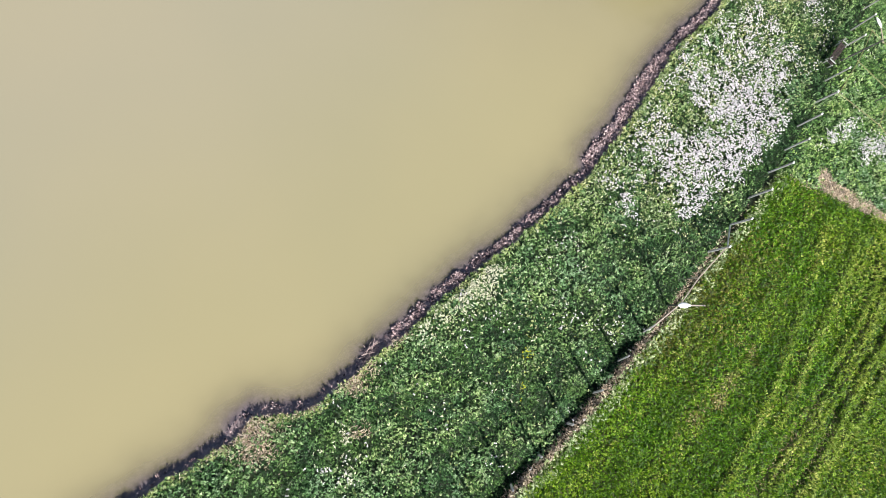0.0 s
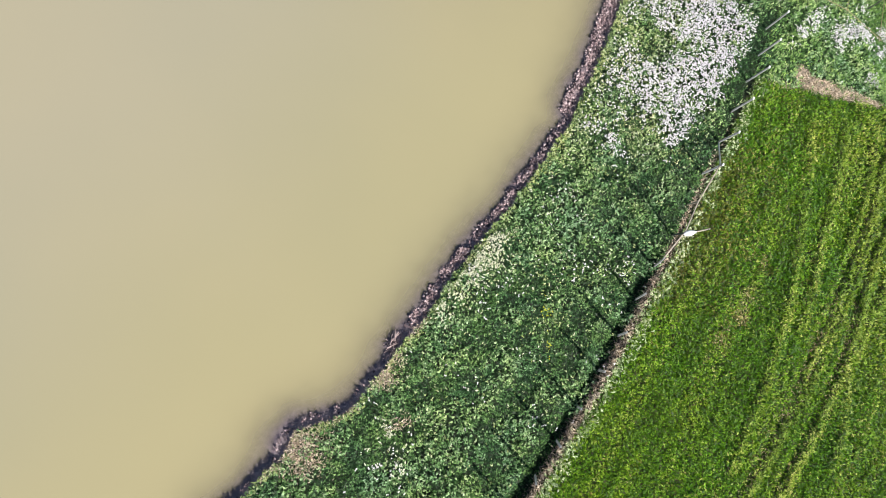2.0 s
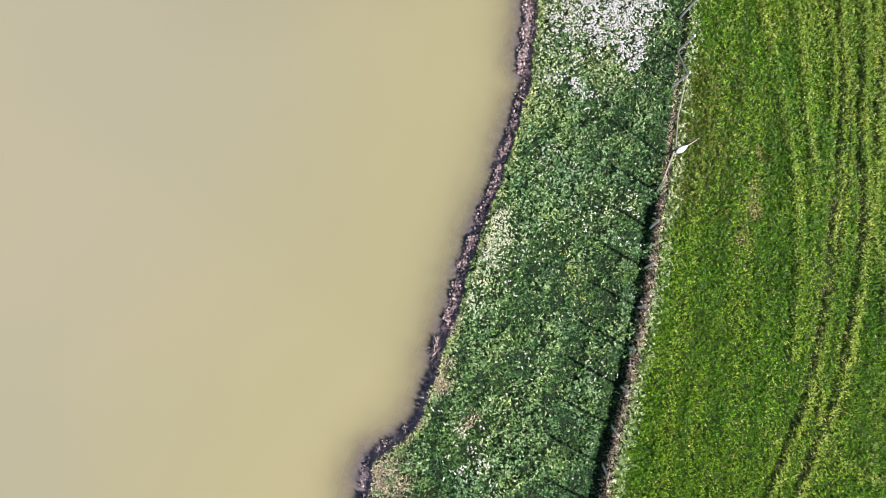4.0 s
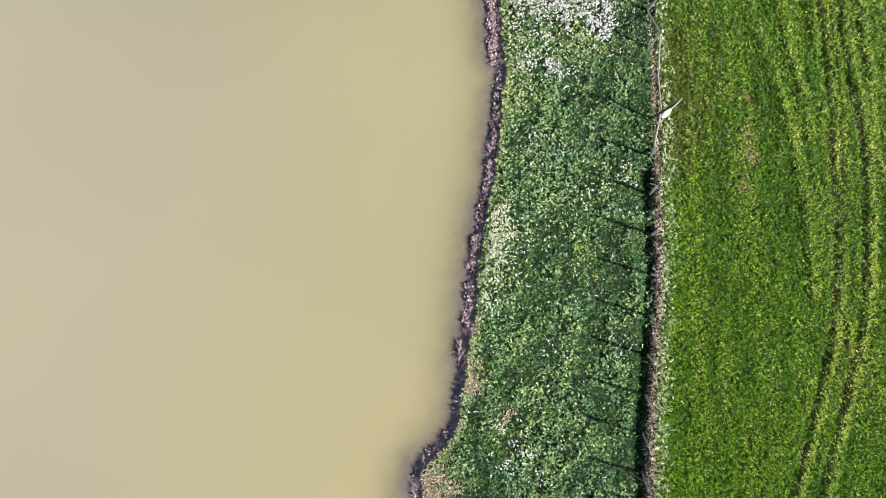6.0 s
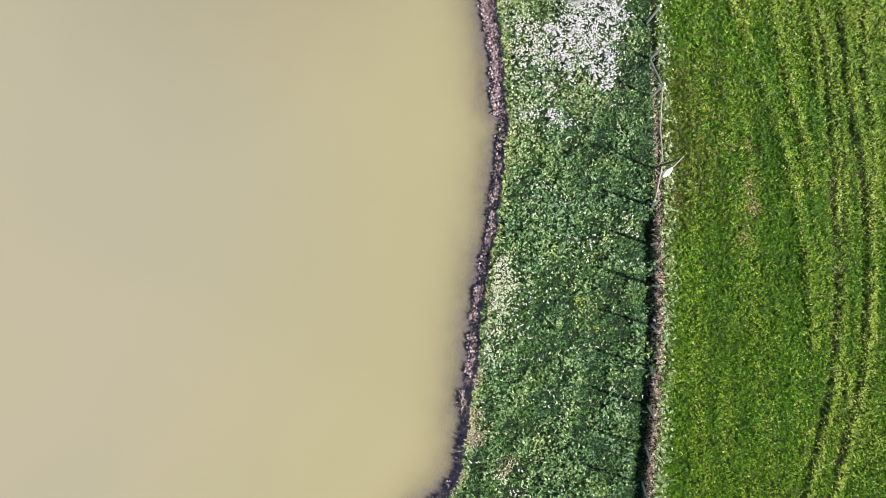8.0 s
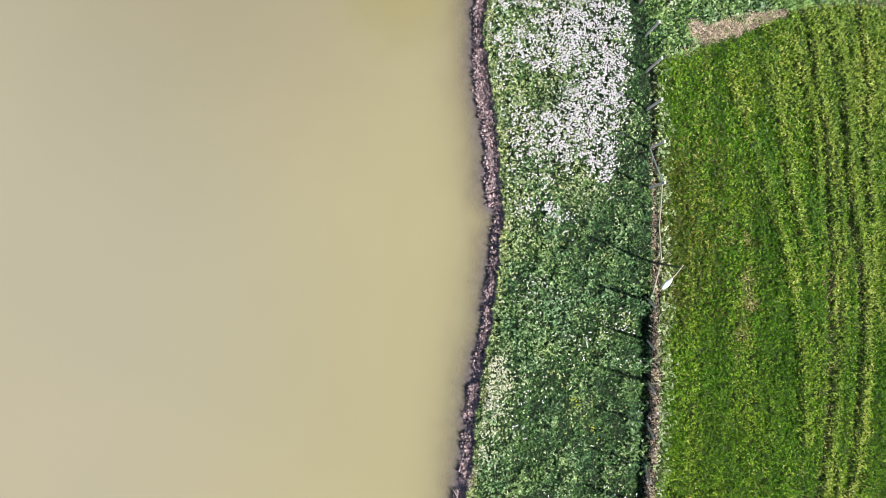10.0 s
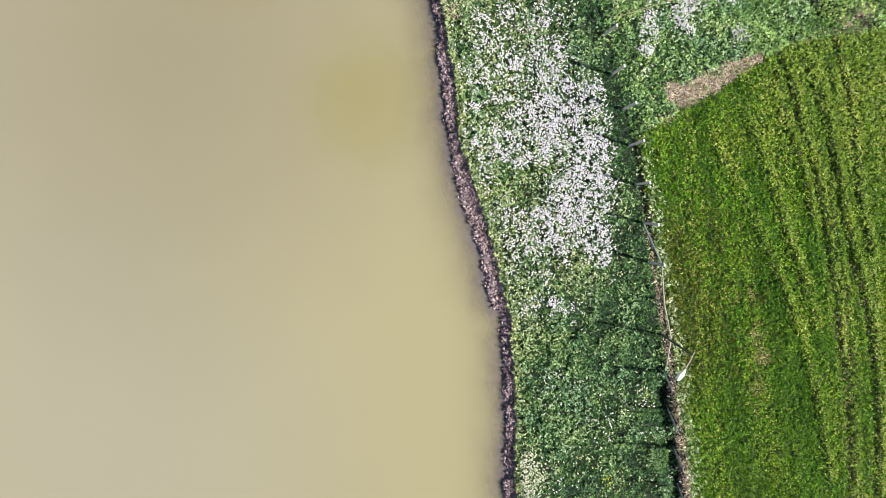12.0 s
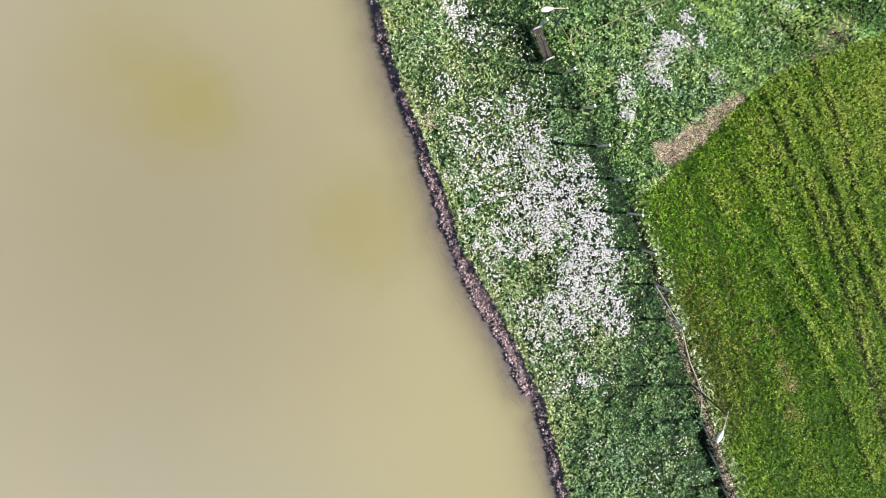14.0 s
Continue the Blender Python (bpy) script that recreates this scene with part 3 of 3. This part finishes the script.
# straw: along the fence foot, at the field's headland, in the deep wheel tracks
x, y = strewn((4, -14), (32, 18), 1500, (FENCE, -0.6), (FENCE, 1.4), 12.5)
lip, edge, fence, north, field = zones(x, y)
foot = 1.0 * np.exp(-((fence - 0.2) / 0.15) ** 2) * (0.4 + 0.6 * step(8, 2, y)) * step(13, 8, y)
headland = step(0.3, 1.0, np.clip(bumps(x, y, STRAW_HEAP), 0, 1.1) * (0.15 + 1.6 * drift(x, y, 0.4, 57, 3))) + 0.4 * np.exp(-(north / 0.16) ** 2) * (x > 18) * (x < 29.5) + 1.0 * bumps(x, y, [(28.7, 14.35, 0.45, 1), (29.6, 14.4, 0.45, 1)])
ok = chance(np.maximum(foot, headland) * (0.4 + drift(x, y, 0.5, 51)))
x, y = x[ok], y[ok]
blades("straw", x, y, height(x, y), 0.16, 0.1, 0.022, M_STRAW, "dry pale straw lying along the field edge", "straw", 0.5)

x, y = strewn((14, -11), (25, 9), 420)
want = np.zeros(x.shape)
for line, half, deepness in TRACKS[:3]:
    want = np.maximum(want, np.exp(-(away(x, y, line) / (1.5 * half)) ** 2))
want = 0.4 * want * step(0.4, 0.62, drift(x, y, 1.1, 59, 3)) * step(8, 4, y) + 0.9 * bumps(x, y, [(18.3, 6.0, 0.5, 1), (17.7, 4.0, 0.4, 1), (17.4, 3.1, 0.4, 1), (16.7, 2.1, 0.4, 1)]) * step(0.45, 0.6, drift(x, y, 0.5, 49, 2))
ok = chance(want)
x, y = x[ok], y[ok]
blades("rut_straw", x, y, height(x, y) + rng.uniform(0.02, 0.1, len(x)), 0.13, 0.05, 0.03, M_RUTSTRAW, "brown dead grass in the wheel tracks", "straw", 0.5)

x, y = strewn((4, -14), (18, 15), 160, (FENCE, -0.2), (FENCE, 2.2))
lip, edge, fence, north, field = zones(x, y)
ok = chance(1.2 * np.exp(-((fence - 0.62) / 0.27) ** 2) * (0.3 + drift(x, y, 0.6, 53)))
x, y = x[ok], y[ok]
tufts("verge_grass", x, y, rng.uniform(0.0, 0.1, len(x)), 4, 0.025, 0.14, 0.09, 0.028, M_VERGE, "pale grey-green weeds between fence and field", "grass", rng.uniform(0, 1, len(x)))

# the lip: bleached grass and blades that hang over it; dead stalks, clods and lumps on the mud below
x, y = strewn((-6, -12), (16, 34), 900, (LIP, -2.5), (LIP, 3.0))
lip, edge, fence, north, field = zones(x, y)
ok = (lip > -0.05) & chance(np.maximum(bumps(x, y, DRY), 0.35 * np.exp(-(lip / 0.15) ** 2) * step(4.5, 1.0, y) * step(0.4, 0.6, drift(x, y, 0.9, 63))))
blades("bank_straw", x[ok], y[ok], height(x[ok], y[ok]) + 0.12, 0.15, 0.08, 0.02, M_STRAW, "dry bleached grass on the lip of the bank", "straw", 0.5)
ok = (lip > -0.02) & (lip < 0.3) & chance(0.14 * np.ones(x.shape))
tufts("overhanging_grass", x[ok], y[ok], rng.uniform(0.02, 0.1, ok.sum()), 5, 0.03, 0.13, 0.06, 0.026, M_PALEHERB, "grass blades hanging over the lip of the bank", "grass", rng.uniform(0, 0.75, ok.sum()), 0.9)
span = np.clip(-lip, 0, None) / (np.clip(-lip, 0, None) + np.clip(edge, 0, None) + 1e-6)
ok = (lip < -0.1) & (edge > 0.03) & chance(0.17 * (0.25 + 0.75 * step(0.35, 0.6, drift(x, y, 0.6, 61))) * (0.25 + 0.75 * step(-1, 2, y)))
x, y = x[ok], y[ok]
tufts("dead_stalks", x, y, np.maximum(WATER_Z - height(x, y), 0) + rng.uniform(0, 0.08, len(x)), 4, 0.03, 0.13, 0.06, 0.022, M_REED, "purplish brown matted dead stalks on the muddy waterline", "dead plants", rng.uniform(0, 1, len(x)), 0.3)


def clods(name, x, y, z, size, mat, label, category):
    """Small uneven lumps of earth, eight faces each."""
    n = len(x)
    axes = np.array([(1, 0, 0), (0, 1, 0), (-1, 0, 0), (0, -1, 0), (0, 0, 1), (0, 0, -1)], float)
    v = axes[None] * (size * rng.uniform(0.5, 1.6, n))[:, None, None] * rng.uniform(0.5, 1.3, (n, 6))[:, :, None]
    a = rng.uniform(0, 6.28, n)
    c, sn = np.cos(a)[:, None], np.sin(a)[:, None]
    v = np.stack([v[:, :, 0] * c - v[:, :, 1] * sn, v[:, :, 0] * sn + v[:, :, 1] * c, 0.7 * v[:, :, 2]], 2) + np.stack([x, y, z], 1)[:, None]
    tri = np.array([(0, 1, 4), (1, 2, 4), (2, 3, 4), (3, 0, 4), (1, 0, 5), (2, 1, 5), (3, 2, 5), (0, 3, 5)], np.int32)
    me = bpy.data.meshes.new(name)
    fill(me, v.reshape(-1, 3), (np.arange(n, dtype=np.int32)[:, None, None] * 6 + tri[None]).reshape(-1, 3))
    me.materials.append(mat)
    return tagged(new(name, me), label, category, kind="stuff")


x, y = strewn((-4, -12), (16, 34), 260, (LIP, -2.0), (LIP, 0.4))
lip, edge, fence, north, field = zones(x, y)
ok = (lip < -0.02) & (edge > -0.05) & chance(0.1 + 0.9 * step(-1, 2, y)) & chance(0.3 + 1.2 * step(0.4, 0.6, drift(x, y, 0.35, 65, 2)))
x, y = x[ok], y[ok]
clods("mud_clods", x, y, height(x, y), 0.045, M_CLOD, "crumbled lilac-grey mud clods along the waterline", "mud")

x, y = strewn((-4, -12), (16, 34), 60, (LIP, -2.0), (LIP, 0.4))
lip, edge, fence, north, field = zones(x, y)
ok = (lip < -0.2) & (edge > -0.02) & chance((0.05 + 0.4 * step(-1, 1, y) + 0.55 * step(7, 9.5, y)) * step(0.3, 0.5, drift(x, y, 0.8, 67, 2)))
x, y = np.repeat(x[ok], 9), np.repeat(y[ok], 9)
x, y = x + rng.normal(0, 0.07, len(x)), y + rng.normal(0, 0.07, len(y))
clods("mud_lumps", x, y, height(x, y) + rng.uniform(0.02, 0.1, len(x)), 0.055, M_CLOD, "slumped lumps of lilac-grey mud under the lip", "mud")


def flowers(name, lo, hi, per_m2, spots, mat, label, size, thin=1.0, extra=0.0, heads_each=4):
    """Flower heads in small bunches, thick where the spots are."""
    x, y = strewn(lo, hi, per_m2)
    lip, edge, fence, north, field = zones(x, y)
    gap = np.ones(x.shape)
    for spot in spots:
        gap = gap * (1 - np.clip(bumps(x, y, [spot]), 0, 1) * 0.85)
    mass = np.clip(1 - gap - bumps(x, y, [BARE_HOLE]), 0, 1.0)
    d = mass ** 1.25 * (0.25 + 0.75 * step(0.25, 0.55, mass + 1.0 * (drift(x, y, 0.6, 75, 3) - 0.5)))
    d = thin * d * (0.35 + 0.85 * step(0.36, 0.6, drift(x, y, 0.3, 71, 2))) + extra * step(0.5, 0.8, drift(x, y, 1.4, 81))
    ok = (lip > 0.15) & ~((np.abs(fence) < 0.6) & (y > 8)) & ~field & chance(d)
    x, y = np.repeat(x[ok], heads_each), np.repeat(y[ok], heads_each)
    z = np.repeat(rng.uniform(0.24, 0.42, ok.sum()), heads_each)
    a = np.repeat(rng.uniform(0, np.pi, ok.sum()), heads_each)
    u, v = rng.normal(0, 0.034, len(x)), rng.normal(0, 0.01, len(x))
    x, y = x + u * np.cos(a) - v * np.sin(a), y + u * np.sin(a) + v * np.cos(a)
    return heads(name, x, y, height(x, y) + z, size, mat, label, "flowers")


flowers("white_flowers", (1, -7), (19, 32), 230, WHITE, M_PETAL, "drift of small white meadow flowers on the bank", 0.027, 1.15, 0.03)
flowers("meadow_flowers", (18, 15.5), (30, 24), 260, WHITE_EAST, M_PETAL, "white meadow flowers among tall grass", 0.026, 1.9, 0.02)
flowers("cream_flowers", (1, -6), (12, 8), 230, CREAM, M_CREAM, "cream and pale yellow flowers by the lip", 0.025, 1.1, 0.03)
flowers("yellow_flowers", (5, -3), (12, 6), 170, [(8.72, 0.56, 0.3, 0.9), (8.5, 1.2, 0.35, 0.7), (8.35, 1.9, 0.35, 0.6), (8.3, 2.5, 0.3, 0.4)], M_YELLOW, "small patch of bright yellow flowers", 0.024, 0.8, 0.0, 3)


def shrub(x, y, radius, tall, leaves, length, width, label):
    """A low rounded shrub: a dome of small leaves with gaps."""
    a = rng.uniform(0, 2 * np.pi, leaves)
    r = radius * np.sqrt(rng.uniform(0, 1, leaves)) * (0.85 + 0.35 * drift(x + np.cos(a), y + np.sin(a), 0.5, 91, 2)) * rng.uniform(0.85, 1.12, leaves)
    lx, ly = x + r * np.cos(a), y + r * np.sin(a)
    lz = height(lx, ly) + 0.05 + tall * np.sqrt(np.clip(1 - (r / radius) ** 2, 0, 1)) * rng.uniform(0.75, 1.0, leaves)
    ob = blades("shrub", lx, ly, lz, length, 0.05, width, M_HERB, label, "shrub", 0.5, rng.uniform(0.05, 0.85, leaves), a + rng.normal(0, 0.5, leaves))
    del ob["kind"]
    return ob


shrub(11.05, 1.4, 0.52, 0.3, 520, 0.09, 0.026, "low rounded grey-green shrub beside the fence")
shrub(10.75, 0.1, 0.3, 0.3, 160, 0.2, 0.018, "small spiky pale grey-green shrub by the fence")


# ---- built things ----
def part(name, bm, material, parent, label=""):
    me = bpy.data.meshes.new(name)
    bmesh.ops.recalc_face_normals(bm, faces=bm.faces)
    bm.to_mesh(me)
    bm.free()
    me.materials.append(material)
    ob = new(name, me)
    ob.parent = parent
    return tagged(ob, label)


def box(bm, m, sx, sy, sz, bevel=0.0):
    r = bmesh.ops.create_cube(bm, size=1, matrix=m @ Matrix.Diagonal((sx, sy, sz, 1)))
    if bevel:
        edges = list({e for v in r["verts"] for e in v.link_edges})
        bmesh.ops.bevel(bm, geom=edges, offset=bevel, segments=1, affect="EDGES")


def bar(bm, a, b, r0, r1=None, sides=8):
    a, b = Vector(a), Vector(b)
    m = Matrix.Translation((a + b) / 2) @ (b - a).to_track_quat("Z", "Y").to_matrix().to_4x4()
    bmesh.ops.create_cone(bm, cap_ends=True, segments=sides, radius1=r0, radius2=r0 if r1 is None else r1, depth=(b - a).length, matrix=m)


def level(x, y):
    return float(height(np.array([float(x)]), np.array([float(y)]))[0])


def holder(name, x, y, z, label, category, group=""):
    ob = new(name)
    ob.location = (x, y, z)
    return tagged(ob, label, category, group)


def street_lamp(x, y, aim, lean, tall, label):
    """A slim dark pole, a short bent arm and a white oval lantern."""
    lamp = holder("street_lamp", x, y, level(x, y), label, "street lamp", "lamps along the fence")
    lamp.rotation_euler = (-lean[1] / 3.5, lean[0] / 3.5, 0)
    ca, sa = math.cos(aim), math.sin(aim)
    bm = bmesh.new()
    bar(bm, (0, 0, 0), (0, 0, 0.05), 0.13, sides=12)
    part("base_plate", bm, M_DARKSTEEL, lamp)
    bm = bmesh.new()
    bar(bm, (0, 0, 0.05), (0, 0, tall), 0.05, 0.035, 10)
    part("pole", bm, M_DARKSTEEL, lamp)
    bm = bmesh.new()
    pts = [(-0.14, tall - 0.08), (0.0, tall - 0.03), (0.25, tall + 0.08), (0.65, tall + 0.2)]
    for (d0, z0), (d1, z1) in zip(pts[:-1], pts[1:]):
        bar(bm, (ca * d0, sa * d0, z0), (ca * d1, sa * d1, z1), 0.026)
    part("arm", bm, M_TIMBER, lamp, "pale bent steel arm")
    bm = bmesh.new()
    bmesh.ops.create_uvsphere(bm, u_segments=20, v_segments=10, radius=1)
    for v in bm.verts:
        taper = 0.55 + 0.45 * min(1, max(0, (v.co.x + 1) / 1.1))
        v.co = Vector((v.co.x * 0.31, v.co.y * 0.125 * taper, v.co.z * (0.075 if v.co.z > 0 else 0.04)))
    bmesh.ops.transform(bm, matrix=pose(ca * 0.92, sa * 0.92, tall + 0.25, 0, -6, math.degrees(aim)), verts=bm.verts)
    head = part("lantern", bm, M_WHITE, lamp, "white enamelled oval lantern")
    for f in head.data.polygons:
        f.use_smooth = True
    bm = bmesh.new()
    box(bm, pose(ca * 0.95, sa * 0.95, tall + 0.215, 0, -6, math.degrees(aim)), 0.3, 0.14, 0.02, 0.006)
    part("diffuser", bm, M_GLASS, head)
    return lamp


street_lamp(13.98, 6.42, math.atan2(-0.36, -0.93), (-0.1, -0.27), 3.25, "slim dark street lamp with a white oval head by the fence")
street_lamp(19.47, 22.75, math.atan2(0.35, -0.67), (0.95, 0.76), 2.25, "slim dark street lamp with a white oval head behind the bench")


# fence posts: slotted concrete posts
fence_ob = tagged(new("fence"), "row of slotted grey concrete fence posts along the field", "fence")
HIGH = 2.2


def slotted_post(tall):
    bm = bmesh.new()
    for s in (-1, 1):
        box(bm, pose(0, s * 0.042, tall / 2 - 0.1), 0.05, 0.026, tall + 0.2, 0.005)
    for k in range(int(tall / 0.2) + 1):
        box(bm, pose(0, 0, 0.05 + k * 0.2), 0.04, 0.06, 0.14)
    me = bpy.data.meshes.new("post")
    bmesh.ops.recalc_face_normals(bm, faces=bm.faces)
    bm.to_mesh(me)
    bm.free()
    me.materials.append(M_CONCRETE)
    return me


M_CONCRETE = mottled("weathered_concrete", [(0.2, (0.2, 0.2, 0.21)), (0.8, (0.46, 0.46, 0.47))], 6, 60, 0.85, 0.2)
POST, NORTH_POST = slotted_post(HIGH), slotted_post(1.75)


def post_cap(tall):
    bm = bmesh.new()
    box(bm, pose(0, 0, tall + 0.025), 0.08, 0.13, 0.05, 0.012)
    me = bpy.data.meshes.new("cap")
    bm.to_mesh(me)
    bm.free()
    me.materials.append(M_WHITE)
    return me


CAP = post_cap(1.75)
low = [(6.35, -11.2), (7.0, -9.65)] + [(p[0] - 0.02, p[1]) for p in FENCE[1:10]]
high = [tuple(p) for p in FENCE[12:23]]
for k, (px, py) in enumerate(low + high):
    leaning = (px, py) in low
    post = new("post", POST if leaning else NORTH_POST)
    post.parent = fence_ob
    lean = Vector((-0.56 + random.uniform(-0.06, 0.06), 0.02 + random.uniform(-0.06, 0.06), 2.1)) if leaning else Vector((random.uniform(-0.04, 0.04), random.uniform(-0.04, 0.04), 1.7))
    up = lean.normalized()
    along = Vector((0.4, 0.91, 0)) if leaning else Vector((0.3, 0.95, 0))
    side = along.cross(up).normalized()
    m = Matrix((side, up.cross(side), up)).transposed().to_4x4()
    post.matrix_local = Matrix.Translation((px, py, level(px, py))) @ m
    if not leaning:
        cap = tagged(new("cap", CAP), "pale cap of the post")
        cap.parent = post


def rod(name, a, b, r, mat, label, category):
    bm = bmesh.new()
    bar(bm, a, b, r, sides=8)
    me = bpy.data.meshes.new(name)
    bm.to_mesh(me)
    bm.free()
    me.materials.append(mat)
    return tagged(new(name, me), label, category)


rod("brace", (15.75, 11.3, 0.1), (15.1, 9.6, 1.6), 0.035, M_STEEL, "grey steel brace between two fence posts", "brace")
rod("rail", (15.1, 9.6, 1.55), (14.5, 7.9, 1.1), 0.03, M_TIMBER, "pale timber rail tied to a fence post", "rail")
rod("rail", (14.5, 7.9, 1.1), (14.0, 6.45, 1.2), 0.03, M_TIMBER, "pale timber rail tied to the street lamp", "rail")
rod("prop", (14.0, 6.42, 1.15), (13.45, 5.0, 0.2), 0.035, M_TIMBER, "pale timber prop leaning on the street lamp", "prop")
rod("stub", (14.55, 8.0, -0.1), (14.5, 7.9, 1.12), 0.04, M_TIMBER, "short weathered timber stub in the fence line", "post")
rod("leaning_pole", (6.4, -6.9, 0.06), (7.7, -8.7, 0.4), 0.018, M_PLANK, "dark thin pole leaning down from the fence into the herbs", "pole")


def pipe_frame():
    """A low frame of yellowed pipes on thin posts, beside the fence."""
    frame_ob = tagged(new("pipe_frame"), "open frame of thin yellowed pipes on posts in the grass", "pipe frame")

    def node(px, py):
        return Vector((px, py, 1.25 + float(lie(px, py))))

    a = [node(18.9, 19.8), node(21.52, 19.2), node(23.5, 18.18)]
    b = [node(19.62, 22.12), node(21.91, 21.35), node(23.86, 20.66)]
    c = [node(20.05, 24.3), node(22.3, 23.5), node(24.2, 23.1)]
    for p, q in ((a[0], a[1]), (a[1], a[2]), (b[0], b[1]), (b[1], b[2]), (c[0], c[1]), (c[1], c[2]), (a[0], b[0]), (b[0], c[0]), (a[1], b[1]), (b[1], c[1]), (a[2], b[2]), (b[2], c[2])):
        bm = bmesh.new()
        over = (q - p).normalized() * 0.12
        lift = Vector((0, 0, 0.05 if abs((q - p).x) > abs((q - p).y) else 0))
        bar(bm, p - over + lift, q + over + lift, 0.017)
        part("pipe", bm, M_PIPE, frame_ob)
    for p in (b[1], b[2], c[1], c[2]):
        bm = bmesh.new()
        bar(bm, (p.x, p.y, level(p.x, p.y) - 0.1), (p.x, p.y, p.z), 0.03)
        part("post", bm, M_DARKSTEEL, frame_ob, "thin dark steel post")
    return frame_ob


pipe_frame()


def bench(x, y, turn):
    """A slatted bench: dark planks on two pale steel ends, back leaning."""
    ob = holder("bench", x, y, level(x, y), "dark wooden slatted bench with pale steel ends", "bench")
    ob.rotation_euler = (0, 0, turn)
    for k in range(4):
        bm = bmesh.new()
        box(bm, pose(0, -0.13 + k * 0.08, 0.45), 1.5, 0.06, 0.035, 0.006)
        part("seat_slat", bm, M_PLANK, ob)
    for k in range(3):
        bm = bmesh.new()
        box(bm, pose(0, 0.21 + k * 0.035, 0.55 + k * 0.11, 75), 1.5, 0.09, 0.03, 0.006)
        part("back_slat", bm, M_PLANK, ob)
    for s in (-0.7, 0.7):
        bm = bmesh.new()
        box(bm, pose(s, 0, 0.42), 0.06, 0.44, 0.05, 0.008)
        box(bm, pose(s, -0.17, 0.2), 0.06, 0.05, 0.45, 0.008)
        box(bm, pose(s, 0.19, 0.2), 0.06, 0.05, 0.45, 0.008)
        box(bm, pose(s, 0.24, 0.62, 12), 0.05, 0.045, 0.46, 0.008)
        box(bm, pose(s, -0.01, 0.64), 0.06, 0.4, 0.035, 0.008)
        part("end_frame", bm, M_STEEL, ob, "pale galvanised steel end frame")
    return ob


bench(18.93, 22.75, radians(72))

# a snag of driftwood at the waterline
snag = tagged(new("driftwood"), "tangle of brown driftwood at the waterline", "driftwood")
for k in range(26):
    bm = bmesh.new()
    a = random.gauss(1.1, 0.7)
    c = Vector((2.02 + random.uniform(-0.14, 0.14), -0.55 + random.uniform(-0.42, 0.42), WATER_Z + 0.03 + 0.008 * k))
    d = Vector((math.cos(a), math.sin(a), random.uniform(-0.05, 0.15))) * random.uniform(0.12, 0.32)
    bar(bm, c - d, c + d, 0.024, 0.012, 6)
    part("branch", bm, M_SNAG, snag)
